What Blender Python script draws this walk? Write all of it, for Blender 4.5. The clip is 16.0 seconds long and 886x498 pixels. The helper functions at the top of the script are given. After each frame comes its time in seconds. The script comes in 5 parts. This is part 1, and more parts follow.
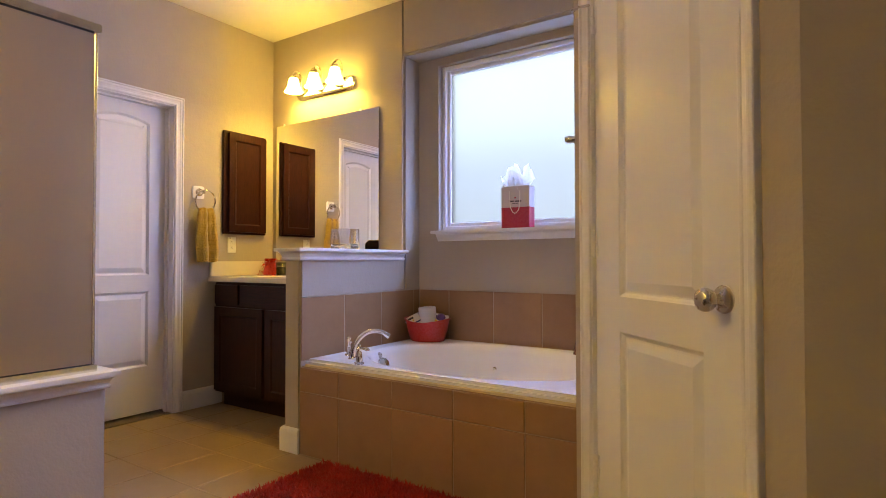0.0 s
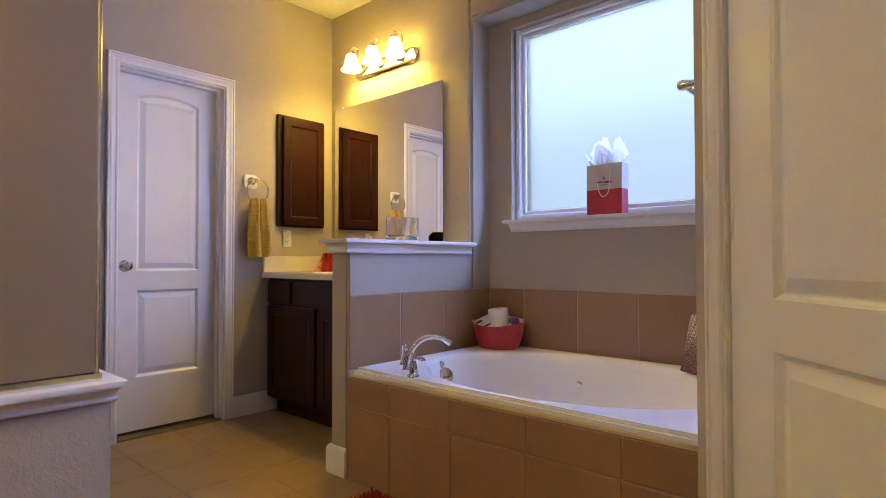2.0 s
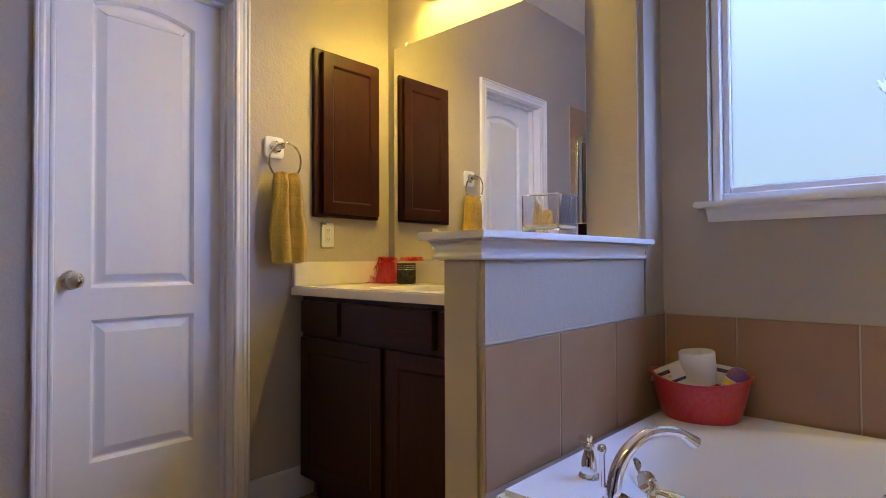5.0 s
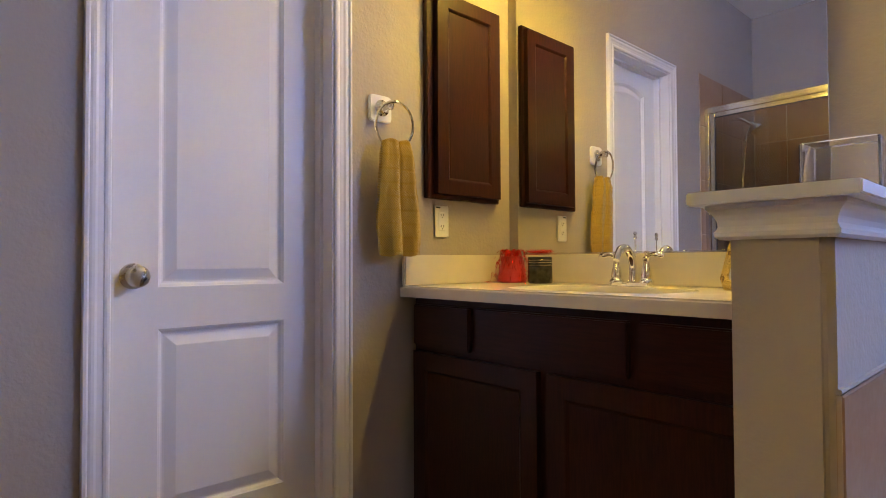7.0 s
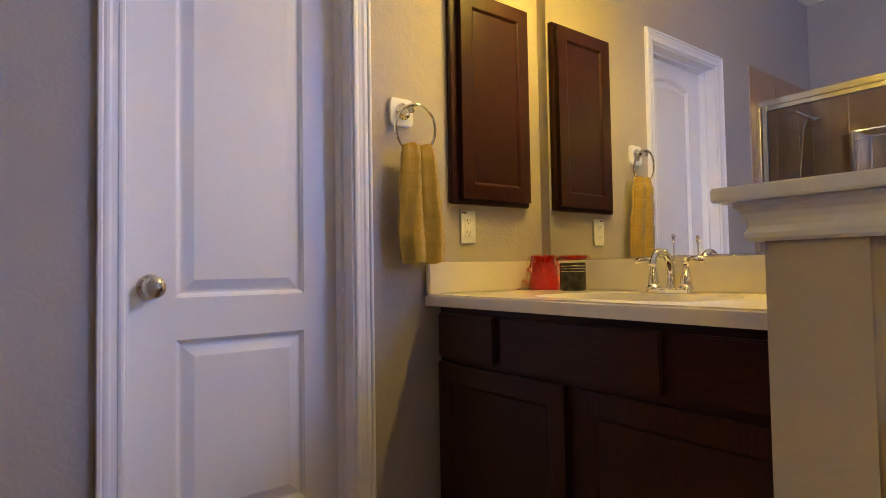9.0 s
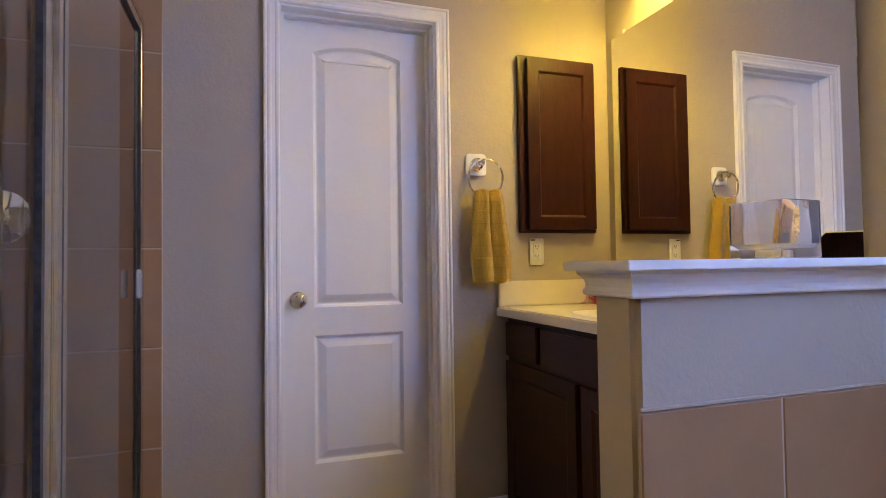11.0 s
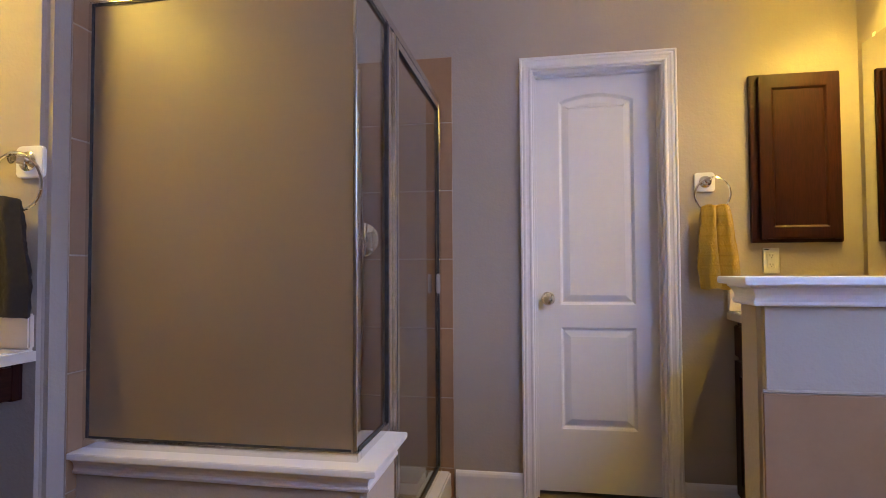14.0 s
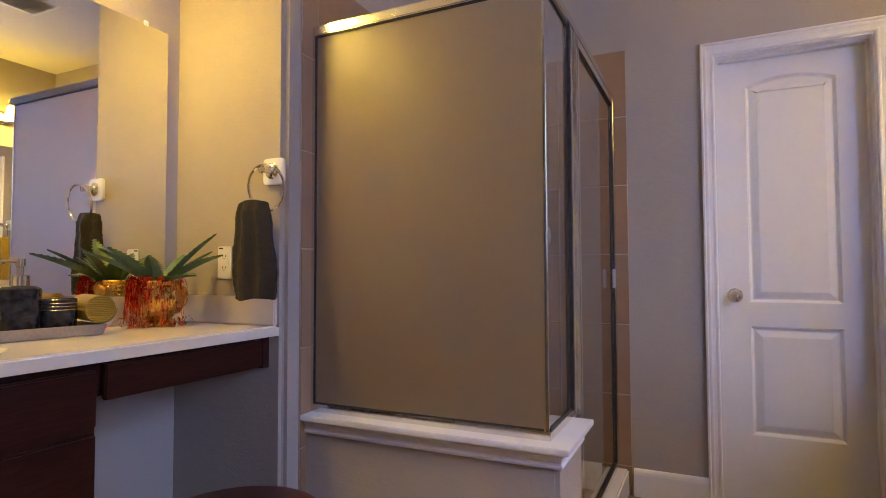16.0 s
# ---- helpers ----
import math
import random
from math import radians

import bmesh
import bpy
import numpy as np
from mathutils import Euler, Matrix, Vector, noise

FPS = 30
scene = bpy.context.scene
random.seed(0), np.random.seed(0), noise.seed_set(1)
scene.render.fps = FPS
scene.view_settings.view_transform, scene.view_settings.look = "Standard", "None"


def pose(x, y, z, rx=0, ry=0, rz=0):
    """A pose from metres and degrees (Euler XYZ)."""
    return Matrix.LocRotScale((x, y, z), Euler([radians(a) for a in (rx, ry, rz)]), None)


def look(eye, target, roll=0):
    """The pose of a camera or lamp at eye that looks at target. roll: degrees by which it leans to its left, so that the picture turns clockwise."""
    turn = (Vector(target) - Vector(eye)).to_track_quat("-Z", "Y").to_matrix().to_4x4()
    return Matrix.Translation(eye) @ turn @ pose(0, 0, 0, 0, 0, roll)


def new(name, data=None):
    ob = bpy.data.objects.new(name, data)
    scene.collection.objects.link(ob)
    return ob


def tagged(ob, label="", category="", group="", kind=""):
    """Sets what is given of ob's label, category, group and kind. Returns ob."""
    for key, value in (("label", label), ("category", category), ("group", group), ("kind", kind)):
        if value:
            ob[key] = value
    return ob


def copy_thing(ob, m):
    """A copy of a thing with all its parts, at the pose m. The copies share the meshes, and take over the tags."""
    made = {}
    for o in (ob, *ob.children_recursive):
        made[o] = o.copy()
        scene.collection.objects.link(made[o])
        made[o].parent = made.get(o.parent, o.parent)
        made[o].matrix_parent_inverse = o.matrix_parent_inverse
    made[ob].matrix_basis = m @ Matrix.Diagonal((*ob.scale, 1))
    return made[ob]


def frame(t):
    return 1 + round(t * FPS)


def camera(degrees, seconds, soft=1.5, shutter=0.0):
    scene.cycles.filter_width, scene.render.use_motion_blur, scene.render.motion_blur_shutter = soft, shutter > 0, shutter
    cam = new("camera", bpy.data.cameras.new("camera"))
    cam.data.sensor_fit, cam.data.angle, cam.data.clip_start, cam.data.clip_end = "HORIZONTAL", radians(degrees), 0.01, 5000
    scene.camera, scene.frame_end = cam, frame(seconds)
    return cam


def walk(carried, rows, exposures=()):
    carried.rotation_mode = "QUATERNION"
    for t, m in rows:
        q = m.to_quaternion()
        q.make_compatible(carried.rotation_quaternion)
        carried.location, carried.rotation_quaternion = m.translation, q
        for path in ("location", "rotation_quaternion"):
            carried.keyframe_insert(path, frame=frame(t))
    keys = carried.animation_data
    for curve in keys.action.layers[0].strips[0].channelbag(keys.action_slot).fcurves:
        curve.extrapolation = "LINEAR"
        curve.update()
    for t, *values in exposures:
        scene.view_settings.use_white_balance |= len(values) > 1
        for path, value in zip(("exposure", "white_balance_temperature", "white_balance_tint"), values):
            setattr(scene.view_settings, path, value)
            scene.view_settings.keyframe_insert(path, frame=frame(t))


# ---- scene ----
cam = camera(76.6, 16.0, soft=0.95)
PATH = [
    (0, (0.026, 0.133, 1.01), (-1.09, 1.793, 1.051), -0.1),
    (0.5, (0.004, 0.177, 1.007), (-1.229, 1.751, 1.047), -0.1),
    (1, (-0.025, 0.279, 0.993), (-1.32, 1.803, 1.033), -0.1),
    (1.5, (-0.111, 0.416, 0.982), (-1.433, 1.917, 1.022), -0.2),
    (2, (-0.223, 0.568, 0.98), (-1.563, 2.053, 1.019), -0.1),
    (2.5, (-0.362, 0.685, 0.985), (-1.706, 2.166, 1.024), -0.1),
    (3, (-0.561, 0.757, 0.997), (-1.886, 2.255, 1.038), -0.0),
    (3.2, (-0.653, 0.775, 0.994), (-1.96, 2.289, 1.036), 0.1),
    (5.3, (-1.557, 1.206, 1.012), (-2.933, 2.656, 1.05), -0.3),
    (5.5, (-1.629, 1.216, 1.01), (-3.019, 2.654, 1.047), -0.3),
    (6, (-1.806, 1.257, 0.995), (-3.226, 2.665, 1.037), -0.2),
    (6.5, (-1.947, 1.295, 0.987), (-3.402, 2.666, 1.032), -0.1),
    (7, (-2.051, 1.335, 0.983), (-3.536, 2.673, 1.028), -0.3),
    (7.5, (-2.104, 1.366, 0.98), (-3.616, 2.673, 1.03), -0.4),
    (8, (-2.15, 1.392, 0.972), (-3.687, 2.668, 1.039), -0.7),
    (10.3, (-1.674, 1.487, 1.038), (-3.439, 2.426, 1.092), -0.9),
    (10.5, (-1.593, 1.495, 1.05), (-3.397, 2.357, 1.105), -0.9),
    (11, (-1.429, 1.538, 1.073), (-3.321, 2.183, 1.133), -0.8),
    (11.5, (-1.312, 1.564, 1.081), (-3.259, 2.016, 1.145), -0.7),
    (12, (-1.175, 1.592, 1.084), (-3.154, 1.868, 1.151), -0.7),
    (12.5, (-1.075, 1.611, 1.087), (-3.07, 1.747, 1.156), -0.6),
    (13, (-0.996, 1.626, 1.092), (-2.995, 1.608, 1.162), -0.5),
    (13.5, (-0.91, 1.654, 1.106), (-2.9, 1.475, 1.176), -0.5),
    (14, (-0.843, 1.673, 1.104), (-2.812, 1.329, 1.17), -0.3),
    (14.5, (-0.795, 1.678, 1.101), (-2.735, 1.197, 1.168), -0.3),
    (15, (-0.765, 1.656, 1.086), (-2.668, 1.044, 1.151), -0.2),
    (15.5, (-0.743, 1.633, 1.077), (-2.599, 0.891, 1.148), -0.2),
    (16, (-0.721, 1.599, 1.065), (-2.527, 0.743, 1.145), -0.2),
]


# the clip's own white balance drifts a little on the way
EXPOSURES = [(0, 0.12, 7150, 12), (1.5, 0.03, 6600, 10), (3, -0.02, 6050, 6), (5.5, -0.09, 6050, 4), (8, -0.12, 6400, 8), (12.5, -0.11, 6400, 5), (16, -0.14, 6950, 9)]
walk(cam, [(t, look(eye, target, roll)) for t, eye, target, roll in PATH], EXPOSURES)

# ---- plan, in metres ----
WEST, NORTH, RECESS, EAST_TUB = -3.555, 3.053, 3.222, -0.715
SOUTH, TOWEL_WALL = -0.165, -2.16
CEIL, SOFFIT = 2.743, 2.365
PONY_W, PONY_E, PONY_S = -2.372, -2.246, 2.165
EAST, BACK = 0.75, -1.3
TILE = 0.334

# ---- world and light ----
world = bpy.data.worlds.new("world")
scene.world = world
world.use_nodes = True
wn = world.node_tree
sky = wn.nodes.new("ShaderNodeTexSky")
sky.sky_type, sky.sun_disc, sky.sun_elevation, sky.sun_rotation = "NISHITA", False, radians(35), radians(180)
wn.links.new(sky.outputs[0], wn.nodes["Background"].inputs[0])
wn.nodes["Background"].inputs[1].default_value = 0.1
DAYLIGHT = 17.5
LAMP = 34.0


# ---- materials ----
def material(name):
    m = bpy.data.materials.new(name)
    m.use_nodes = True
    return m, m.node_tree, m.node_tree.nodes["Principled BSDF"]


def link(tree, a, b):
    tree.links.new(a, b)


def coords(tree, scale=(1, 1, 1), space="Object"):
    tc = tree.nodes.new("ShaderNodeTexCoord")
    mp = tree.nodes.new("ShaderNodeMapping")
    mp.inputs["Scale"].default_value = scale
    link(tree, tc.outputs[space], mp.inputs[0])
    return mp.outputs[0]


def noise_node(tree, vec, scale, detail=3.0, rough=0.55):
    n = tree.nodes.new("ShaderNodeTexNoise")
    n.inputs["Scale"].default_value, n.inputs["Detail"].default_value, n.inputs["Roughness"].default_value = scale, detail, rough
    link(tree, vec, n.inputs["Vector"])
    return n.outputs["Fac"]


def ramp(tree, fac, stops):
    r = tree.nodes.new("ShaderNodeValToRGB")
    while len(r.color_ramp.elements) < len(stops):
        r.color_ramp.elements.new(0.5)
    for e, (pos, col) in zip(r.color_ramp.elements, stops):
        e.position, e.color = pos, (*col, 1) if len(col) == 3 else col
    link(tree, fac, r.inputs[0])
    return r.outputs[0]


def mixed(tree, fac, a, b, blend="MIX"):
    m = tree.nodes.new("ShaderNodeMix")
    m.data_type, m.blend_type = "RGBA", blend
    for sock, v in ((m.inputs[0], fac), (m.inputs[6], a), (m.inputs[7], b)):
        if isinstance(v, (int, float)):
            sock.default_value = v
        elif isinstance(v, tuple):
            sock.default_value = (*v, 1)
        else:
            link(tree, v, sock)
    return m.outputs[2]


def relief(tree, bsdf, height, strength, distance):
    b = tree.nodes.new("ShaderNodeBump")
    b.inputs["Strength"].default_value, b.inputs["Distance"].default_value = strength, distance
    link(tree, height, b.inputs["Height"])
    link(tree, b.outputs[0], bsdf.inputs["Normal"])


def varied(name, dark, light, rough, big=1.5, fine=60.0, bump=0.15, depth=0.002, rough_var=0.08, metal=0.0, space="Object", stretch=(1, 1, 1)):
    """A surface with large soft stains, fine grain and relief."""
    m, t, b = material(name)
    v = coords(t, stretch, space)
    n1, n2 = noise_node(t, v, big, 4), noise_node(t, v, fine, 3)
    c1 = ramp(t, n1, [(0.3, dark), (0.7, light)])
    c2 = mixed(t, ramp(t, n2, [(0.35, (0.86, 0.86, 0.86)), (0.65, (1, 1, 1))]), (0.9, 0.9, 0.9), c1, "MULTIPLY")
    m2 = mixed(t, 0.22, c1, c2)
    link(t, m2, b.inputs["Base Color"])
    rr = t.nodes.new("ShaderNodeMapRange")
    rr.inputs[3].default_value, rr.inputs[4].default_value = rough - rough_var, rough + rough_var
    link(t, n1, rr.inputs[0])
    link(t, rr.outputs[0], b.inputs["Roughness"])
    b.inputs["Metallic"].default_value = metal
    if bump:
        relief(t, b, n2, bump, depth)
    return m


def wall_paint(name, dark, light):
    """Rolled paint over an orange-peel plaster texture."""
    m, t, b = material(name)
    v = coords(t)
    n1, n2, n3 = noise_node(t, v, 1.3, 4), noise_node(t, v, 95, 2), noise_node(t, v, 28, 3)
    link(t, ramp(t, n1, [(0.3, dark), (0.7, light)]), b.inputs["Base Color"])
    b.inputs["Roughness"].default_value = 0.62
    b.inputs["Specular IOR Level"].default_value = 0.125
    add = t.nodes.new("ShaderNodeMath")
    add.operation = "MULTIPLY_ADD"
    add.inputs[1].default_value = 0.6
    link(t, n2, add.inputs[0])
    link(t, n3, add.inputs[2])
    relief(t, b, ramp(t, add.outputs[0], [(0.62, (0, 0, 0)), (0.95, (1, 1, 1))]), 0.30, 0.0020)
    return m


def tile_mat(name, dark, light, rough):
    """Glazed ceramic: each piece a little lighter or darker, with clouding."""
    m, t, b = material(name)
    v = coords(t)
    info = t.nodes.new("ShaderNodeObjectInfo")
    shift = t.nodes.new("ShaderNodeVectorMath")
    shift.operation = "ADD"
    scaled = t.nodes.new("ShaderNodeVectorMath")
    scaled.operation = "SCALE"
    scaled.inputs[0].default_value = (37.0, 11.0, 23.0)
    link(t, info.outputs["Random"], scaled.inputs["Scale"])
    link(t, v, shift.inputs[0])
    link(t, scaled.outputs[0], shift.inputs[1])
    n1, n2 = noise_node(t, shift.outputs[0], 5, 5, 0.65), noise_node(t, shift.outputs[0], 70, 3)
    c = ramp(t, n1, [(0.25, dark), (0.75, light)])
    per = ramp(t, info.outputs["Random"], [(0, (0.9, 0.89, 0.88)), (1, (1.0, 1.0, 1.0))])
    c = mixed(t, 1.0, c, per, "MULTIPLY")
    c = mixed(t, 0.12, c, ramp(t, n2, [(0.2, dark), (0.8, light)]))
    link(t, c, b.inputs["Base Color"])
    link(t, ramp(t, n2, [(0.2, (rough - 0.04,) * 3), (0.8, (rough + 0.06,) * 3)]), b.inputs["Roughness"])
    relief(t, b, n1, 0.12, 0.004)
    return m


def wood_mat(name, dark, light, rough, axis="Z"):
    m, t, b = material(name)
    s = {"Z": (9, 9, 0.7), "X": (0.7, 9, 9), "Y": (9, 0.7, 9)}[axis]
    v = coords(t, s)
    n1, n2 = noise_node(t, v, 4, 6, 0.7), noise_node(t, v, 22, 4, 0.6)
    c = ramp(t, n1, [(0.3, dark), (0.72, light)])
    c = mixed(t, 0.5, c, ramp(t, n2, [(0.42, dark), (0.6, light)]))
    link(t, c, b.inputs["Base Color"])
    b.inputs["Roughness"].default_value = rough
    b.inputs["Coat Weight"].default_value, b.inputs["Coat Roughness"].default_value = 0.06, 0.25
    b.inputs["Specular IOR Level"].default_value = 0.16
    relief(t, b, n2, 0.12, 0.001)
    return m


def glass_mat(name, colour=(1, 1, 1), rough=0.0, ior=1.45):
    m, t, b = material(name)
    b.inputs["Base Color"].default_value = (*colour, 1)
    b.inputs["Transmission Weight"].default_value, b.inputs["Roughness"].default_value, b.inputs["IOR"].default_value = 1.0, rough, ior
    return m


def metal_mat(name, colour, rough, grain=0.0):
    m, t, b = material(name)
    b.inputs["Base Color"].default_value, b.inputs["Metallic"].default_value = (*colour, 1), 1.0
    n = noise_node(t, coords(t), 40, 3)
    link(t, ramp(t, n, [(0.3, (rough * 0.7,) * 3), (0.7, (rough * 1.4 + 0.01,) * 3)]), b.inputs["Roughness"])
    return m


def glow_mat(name, colour, strength):
    m, t, b = material(name)
    b.inputs["Base Color"].default_value = (0.85, 0.82, 0.75, 1)
    b.inputs["Roughness"].default_value = 0.3
    b.inputs["Emission Color"].default_value, b.inputs["Emission Strength"].default_value = (*colour, 1), strength
    return m


WALL = wall_paint("greige_wall_paint", (0.40, 0.345, 0.278), (0.45, 0.390, 0.318))
CEILING = wall_paint("ceiling_paint", (0.70, 0.66, 0.56), (0.76, 0.72, 0.62))
WHITE = varied("white_semigloss_paint", (0.74, 0.73, 0.71), (0.80, 0.79, 0.77), 0.33, 2.0, 45, 0.05, 0.001)
DOOR_WHITE = varied("white_door_paint", (0.74, 0.73, 0.71), (0.79, 0.78, 0.76), 0.28, 1.5, 30, 0.05, 0.001, 0.015, stretch=(1, 1, 0.15))
TILE_WALL = tile_mat("tan_ceramic_tile", (0.285, 0.158, 0.075), (0.36, 0.214, 0.110), 0.40)
TILE_FLOOR = tile_mat("beige_floor_tile", (0.27, 0.168, 0.064), (0.33, 0.218, 0.092), 0.36)
GROUT = varied("beige_grout", (0.42, 0.32, 0.23), (0.50, 0.40, 0.30), 0.85, 3, 90, 0.3, 0.002)
GROUT_FLOOR = varied("brown_floor_grout", (0.25, 0.175, 0.09), (0.31, 0.225, 0.12), 0.85, 3, 90, 0.3, 0.002)
ACRYLIC = varied("white_tub_acrylic", (0.78, 0.77, 0.76), (0.82, 0.81, 0.80), 0.16, 1.5, 30, 0.02, 0.001, 0.04)
CAULK = varied("yellowed_caulk", (0.55, 0.42, 0.22), (0.66, 0.55, 0.34), 0.5, 8, 60, 0.2, 0.002)
MARBLE = varied("cream_cultured_marble", (0.71, 0.64, 0.50), (0.77, 0.70, 0.56), 0.15, 4, 25, 0.02, 0.001, 0.04)
ESPRESSO = wood_mat("espresso_wood", (0.017, 0.0042, 0.0030), (0.040, 0.0095, 0.0060), 0.36)
ESPRESSO_H = wood_mat("espresso_wood_horizontal", (0.017, 0.0042, 0.0030), (0.040, 0.0095, 0.0060), 0.36, "X")
STOOL_WOOD = wood_mat("red_brown_wood", (0.06, 0.016, 0.009), (0.13, 0.035, 0.02), 0.3, "X")
CHROME = metal_mat("chrome", (0.86, 0.86, 0.87), 0.05)
ALUMINIUM = metal_mat("polished_aluminium", (0.78, 0.77, 0.75), 0.16)
NICKEL = metal_mat("satin_nickel", (0.55, 0.50, 0.43), 0.28)
MIRROR = metal_mat("mirror_silver", (0.90, 0.91, 0.90), 0.0)
GASKET = varied("dark_rubber_seal", (0.012, 0.011, 0.010), (0.02, 0.018, 0.016), 0.5)
BLACK = varied("black_slot", (0.01, 0.01, 0.01), (0.015, 0.015, 0.015), 0.5)
PLASTIC = varied("white_plastic", (0.78, 0.77, 0.74), (0.82, 0.81, 0.78), 0.3, 3, 60, 0.02)
PULL_PLASTIC = varied("milky_pull_plastic", (0.42, 0.41, 0.40), (0.50, 0.49, 0.48), 0.25, 3, 60, 0.02)
CLEAR = glass_mat("clear_glass", (0.93, 0.94, 0.92))
VASE_GLASS = glass_mat("thick_vase_glass", (0.96, 0.96, 0.98), 0.02, 1.40)
VASE_GLASS.node_tree.nodes["Principled BSDF"].inputs["Transmission Weight"].default_value = 0.96
SHADE = glow_mat("lit_frosted_shade", (1.0, 0.68, 0.12), LAMP)
BULB = glow_mat("lit_bulb", (1.0, 0.68, 0.12), LAMP * 21.0)
VINYL = varied("white_window_vinyl", (0.74, 0.76, 0.78), (0.80, 0.81, 0.83), 0.35, 3, 50, 0.02)


def obscure_glass(name, colour, rough, bump, scale):
    m, t, b = material(name)
    b.inputs["Base Color"].default_value = (*colour, 1)
    b.inputs["Transmission Weight"].default_value, b.inputs["Roughness"].default_value, b.inputs["IOR"].default_value = 1.0, rough, 1.35
    relief(t, b, noise_node(t, coords(t), scale, 2), bump, 0.002)
    return m


FROST = obscure_glass("obscure_window_glass", (0.069, 0.063, 0.0335), 0.38, 0.1, 120)
SATIN = obscure_glass("satin_shower_glass", (0.52, 0.39, 0.225), 0.5, 0.25, 260)
satin_bsdf = SATIN.node_tree.nodes["Principled BSDF"]
satin_bsdf.inputs["Transmission Weight"].default_value = 0.66
satin_bsdf.inputs["Coat Weight"].default_value, satin_bsdf.inputs["Coat Roughness"].default_value, satin_bsdf.inputs["Coat IOR"].default_value = 0.9, 0.36, 1.55


def sky_backdrop():
    m = bpy.data.materials.new("bright_sky")
    m.use_nodes = True
    t = m.node_tree
    t.nodes.clear()
    out, em = t.nodes.new("ShaderNodeOutputMaterial"), t.nodes.new("ShaderNodeEmission")
    tc, sep = t.nodes.new("ShaderNodeTexCoord"), t.nodes.new("ShaderNodeSeparateXYZ")
    link(t, tc.outputs["Object"], sep.inputs[0])
    mr = t.nodes.new("ShaderNodeMapRange")
    mr.inputs[1].default_value, mr.inputs[2].default_value = 1.1, 2.3
    link(t, sep.outputs[2], mr.inputs[0])
    link(t, ramp(t, mr.outputs[0], [(0.0, (0.46, 0.63, 1.50)), (0.45, (0.50, 0.71, 1.80)), (0.75, (0.68, 0.96, 2.22)), (1.0, (0.72, 1.00, 2.26))]), em.inputs[0])
    em.inputs[1].default_value = DAYLIGHT
    link(t, em.outputs[0], out.inputs[0])
    return m


# ---- mesh helpers ----
def box_bm(x0, x1, y0, y1, z0, z1, bevel=0.0, seg=2):
    bm = bmesh.new()
    bmesh.ops.create_cube(bm, size=1.0)
    for v in bm.verts:
        v.co = Vector(((x0 + x1) / 2 + v.co.x * (x1 - x0), (y0 + y1) / 2 + v.co.y * (y1 - y0), (z0 + z1) / 2 + v.co.z * (z1 - z0)))
    if bevel:
        bmesh.ops.bevel(bm, geom=bm.edges[:], offset=bevel, segments=seg, affect="EDGES", clamp_overlap=True)
    return bm


def add_bm(bm, other, m=None):
    """Joins other into bm, moved by m."""
    if m is not None:
        bmesh.ops.transform(other, matrix=m, verts=other.verts[:])
    me = bpy.data.meshes.new("tmp")
    other.to_mesh(me)
    other.free()
    bm.from_mesh(me)
    bpy.data.meshes.remove(me)
    return bm


def moved(bm, m):
    bmesh.ops.transform(bm, matrix=m, verts=bm.verts[:])
    return bm


def link_bm(name, bm, mat, smooth=None):
    bmesh.ops.recalc_face_normals(bm, faces=bm.faces[:])
    me = bpy.data.meshes.new(name)
    if smooth is not None:
        for f in bm.faces:
            f.smooth = True
        for e in bm.edges:
            if len(e.link_faces) == 2 and e.calc_face_angle(0) > radians(smooth):
                e.smooth = False
    bm.to_mesh(me)
    bm.free()
    for one in (mat if isinstance(mat, (list, tuple)) else [mat]):
        me.materials.append(one)
    return new(name, me)


def part(name, bm, mat, parent, label="", smooth=None):
    ob = link_bm(name, bm, mat, smooth)
    ob.parent = parent
    if label:
        ob["label"] = label
    return ob


def thing(name, label, category, at=(0, 0, 0), rz=0, group="", kind=""):
    ob = new(name)
    ob.matrix_basis = pose(*at, 0, 0, rz)
    return tagged(ob, label, category, group, kind)


def solid(name, bm, mat, label, category, kind="", group="", smooth=None, at=None, rz=0):
    ob = tagged(link_bm(name, bm, mat, smooth), label, category, group, kind)
    if at is not None:
        ob.matrix_basis = pose(*at, 0, 0, rz)
    return ob


def lathe(profile, seg=24, cap=True):
    """A turned shape from (radius, height) pairs."""
    bm = bmesh.new()
    rings = []
    for r, z in profile:
        if r < 1e-5:
            rings.append([bm.verts.new((0, 0, z))])
        else:
            rings.append([bm.verts.new((r * math.cos(2 * math.pi * i / seg), r * math.sin(2 * math.pi * i / seg), z)) for i in range(seg)])
    for a, b in zip(rings, rings[1:]):
        for i in range(seg):
            j = (i + 1) % seg
            if len(a) == 1 and len(b) > 1:
                bm.faces.new((a[0], b[i], b[j]))
            elif len(b) == 1 and len(a) > 1:
                bm.faces.new((a[i], b[0], a[j]))
            elif len(a) > 1:
                bm.faces.new((a[i], b[i], b[j], a[j]))
    if cap:
        for ring in (rings[0], rings[-1]):
            if len(ring) > 2:
                bm.faces.new(ring)
    return bm


def smooth_path(points, n):
    """Catmull-Rom through the points."""
    p = [Vector(q) for q in points]
    p = [p[0] * 2 - p[1], *p, p[-1] * 2 - p[-2]]
    out = []
    for i in range(1, len(p) - 2):
        for k in range(n):
            u = k / n
            a, b, c, d = p[i - 1], p[i], p[i + 1], p[i + 2]
            out.append(0.5 * (2 * b + (c - a) * u + (2 * a - 5 * b + 4 * c - d) * u * u + (3 * b - a - 3 * c + d) * u ** 3))
    out.append(p[-2])
    return out


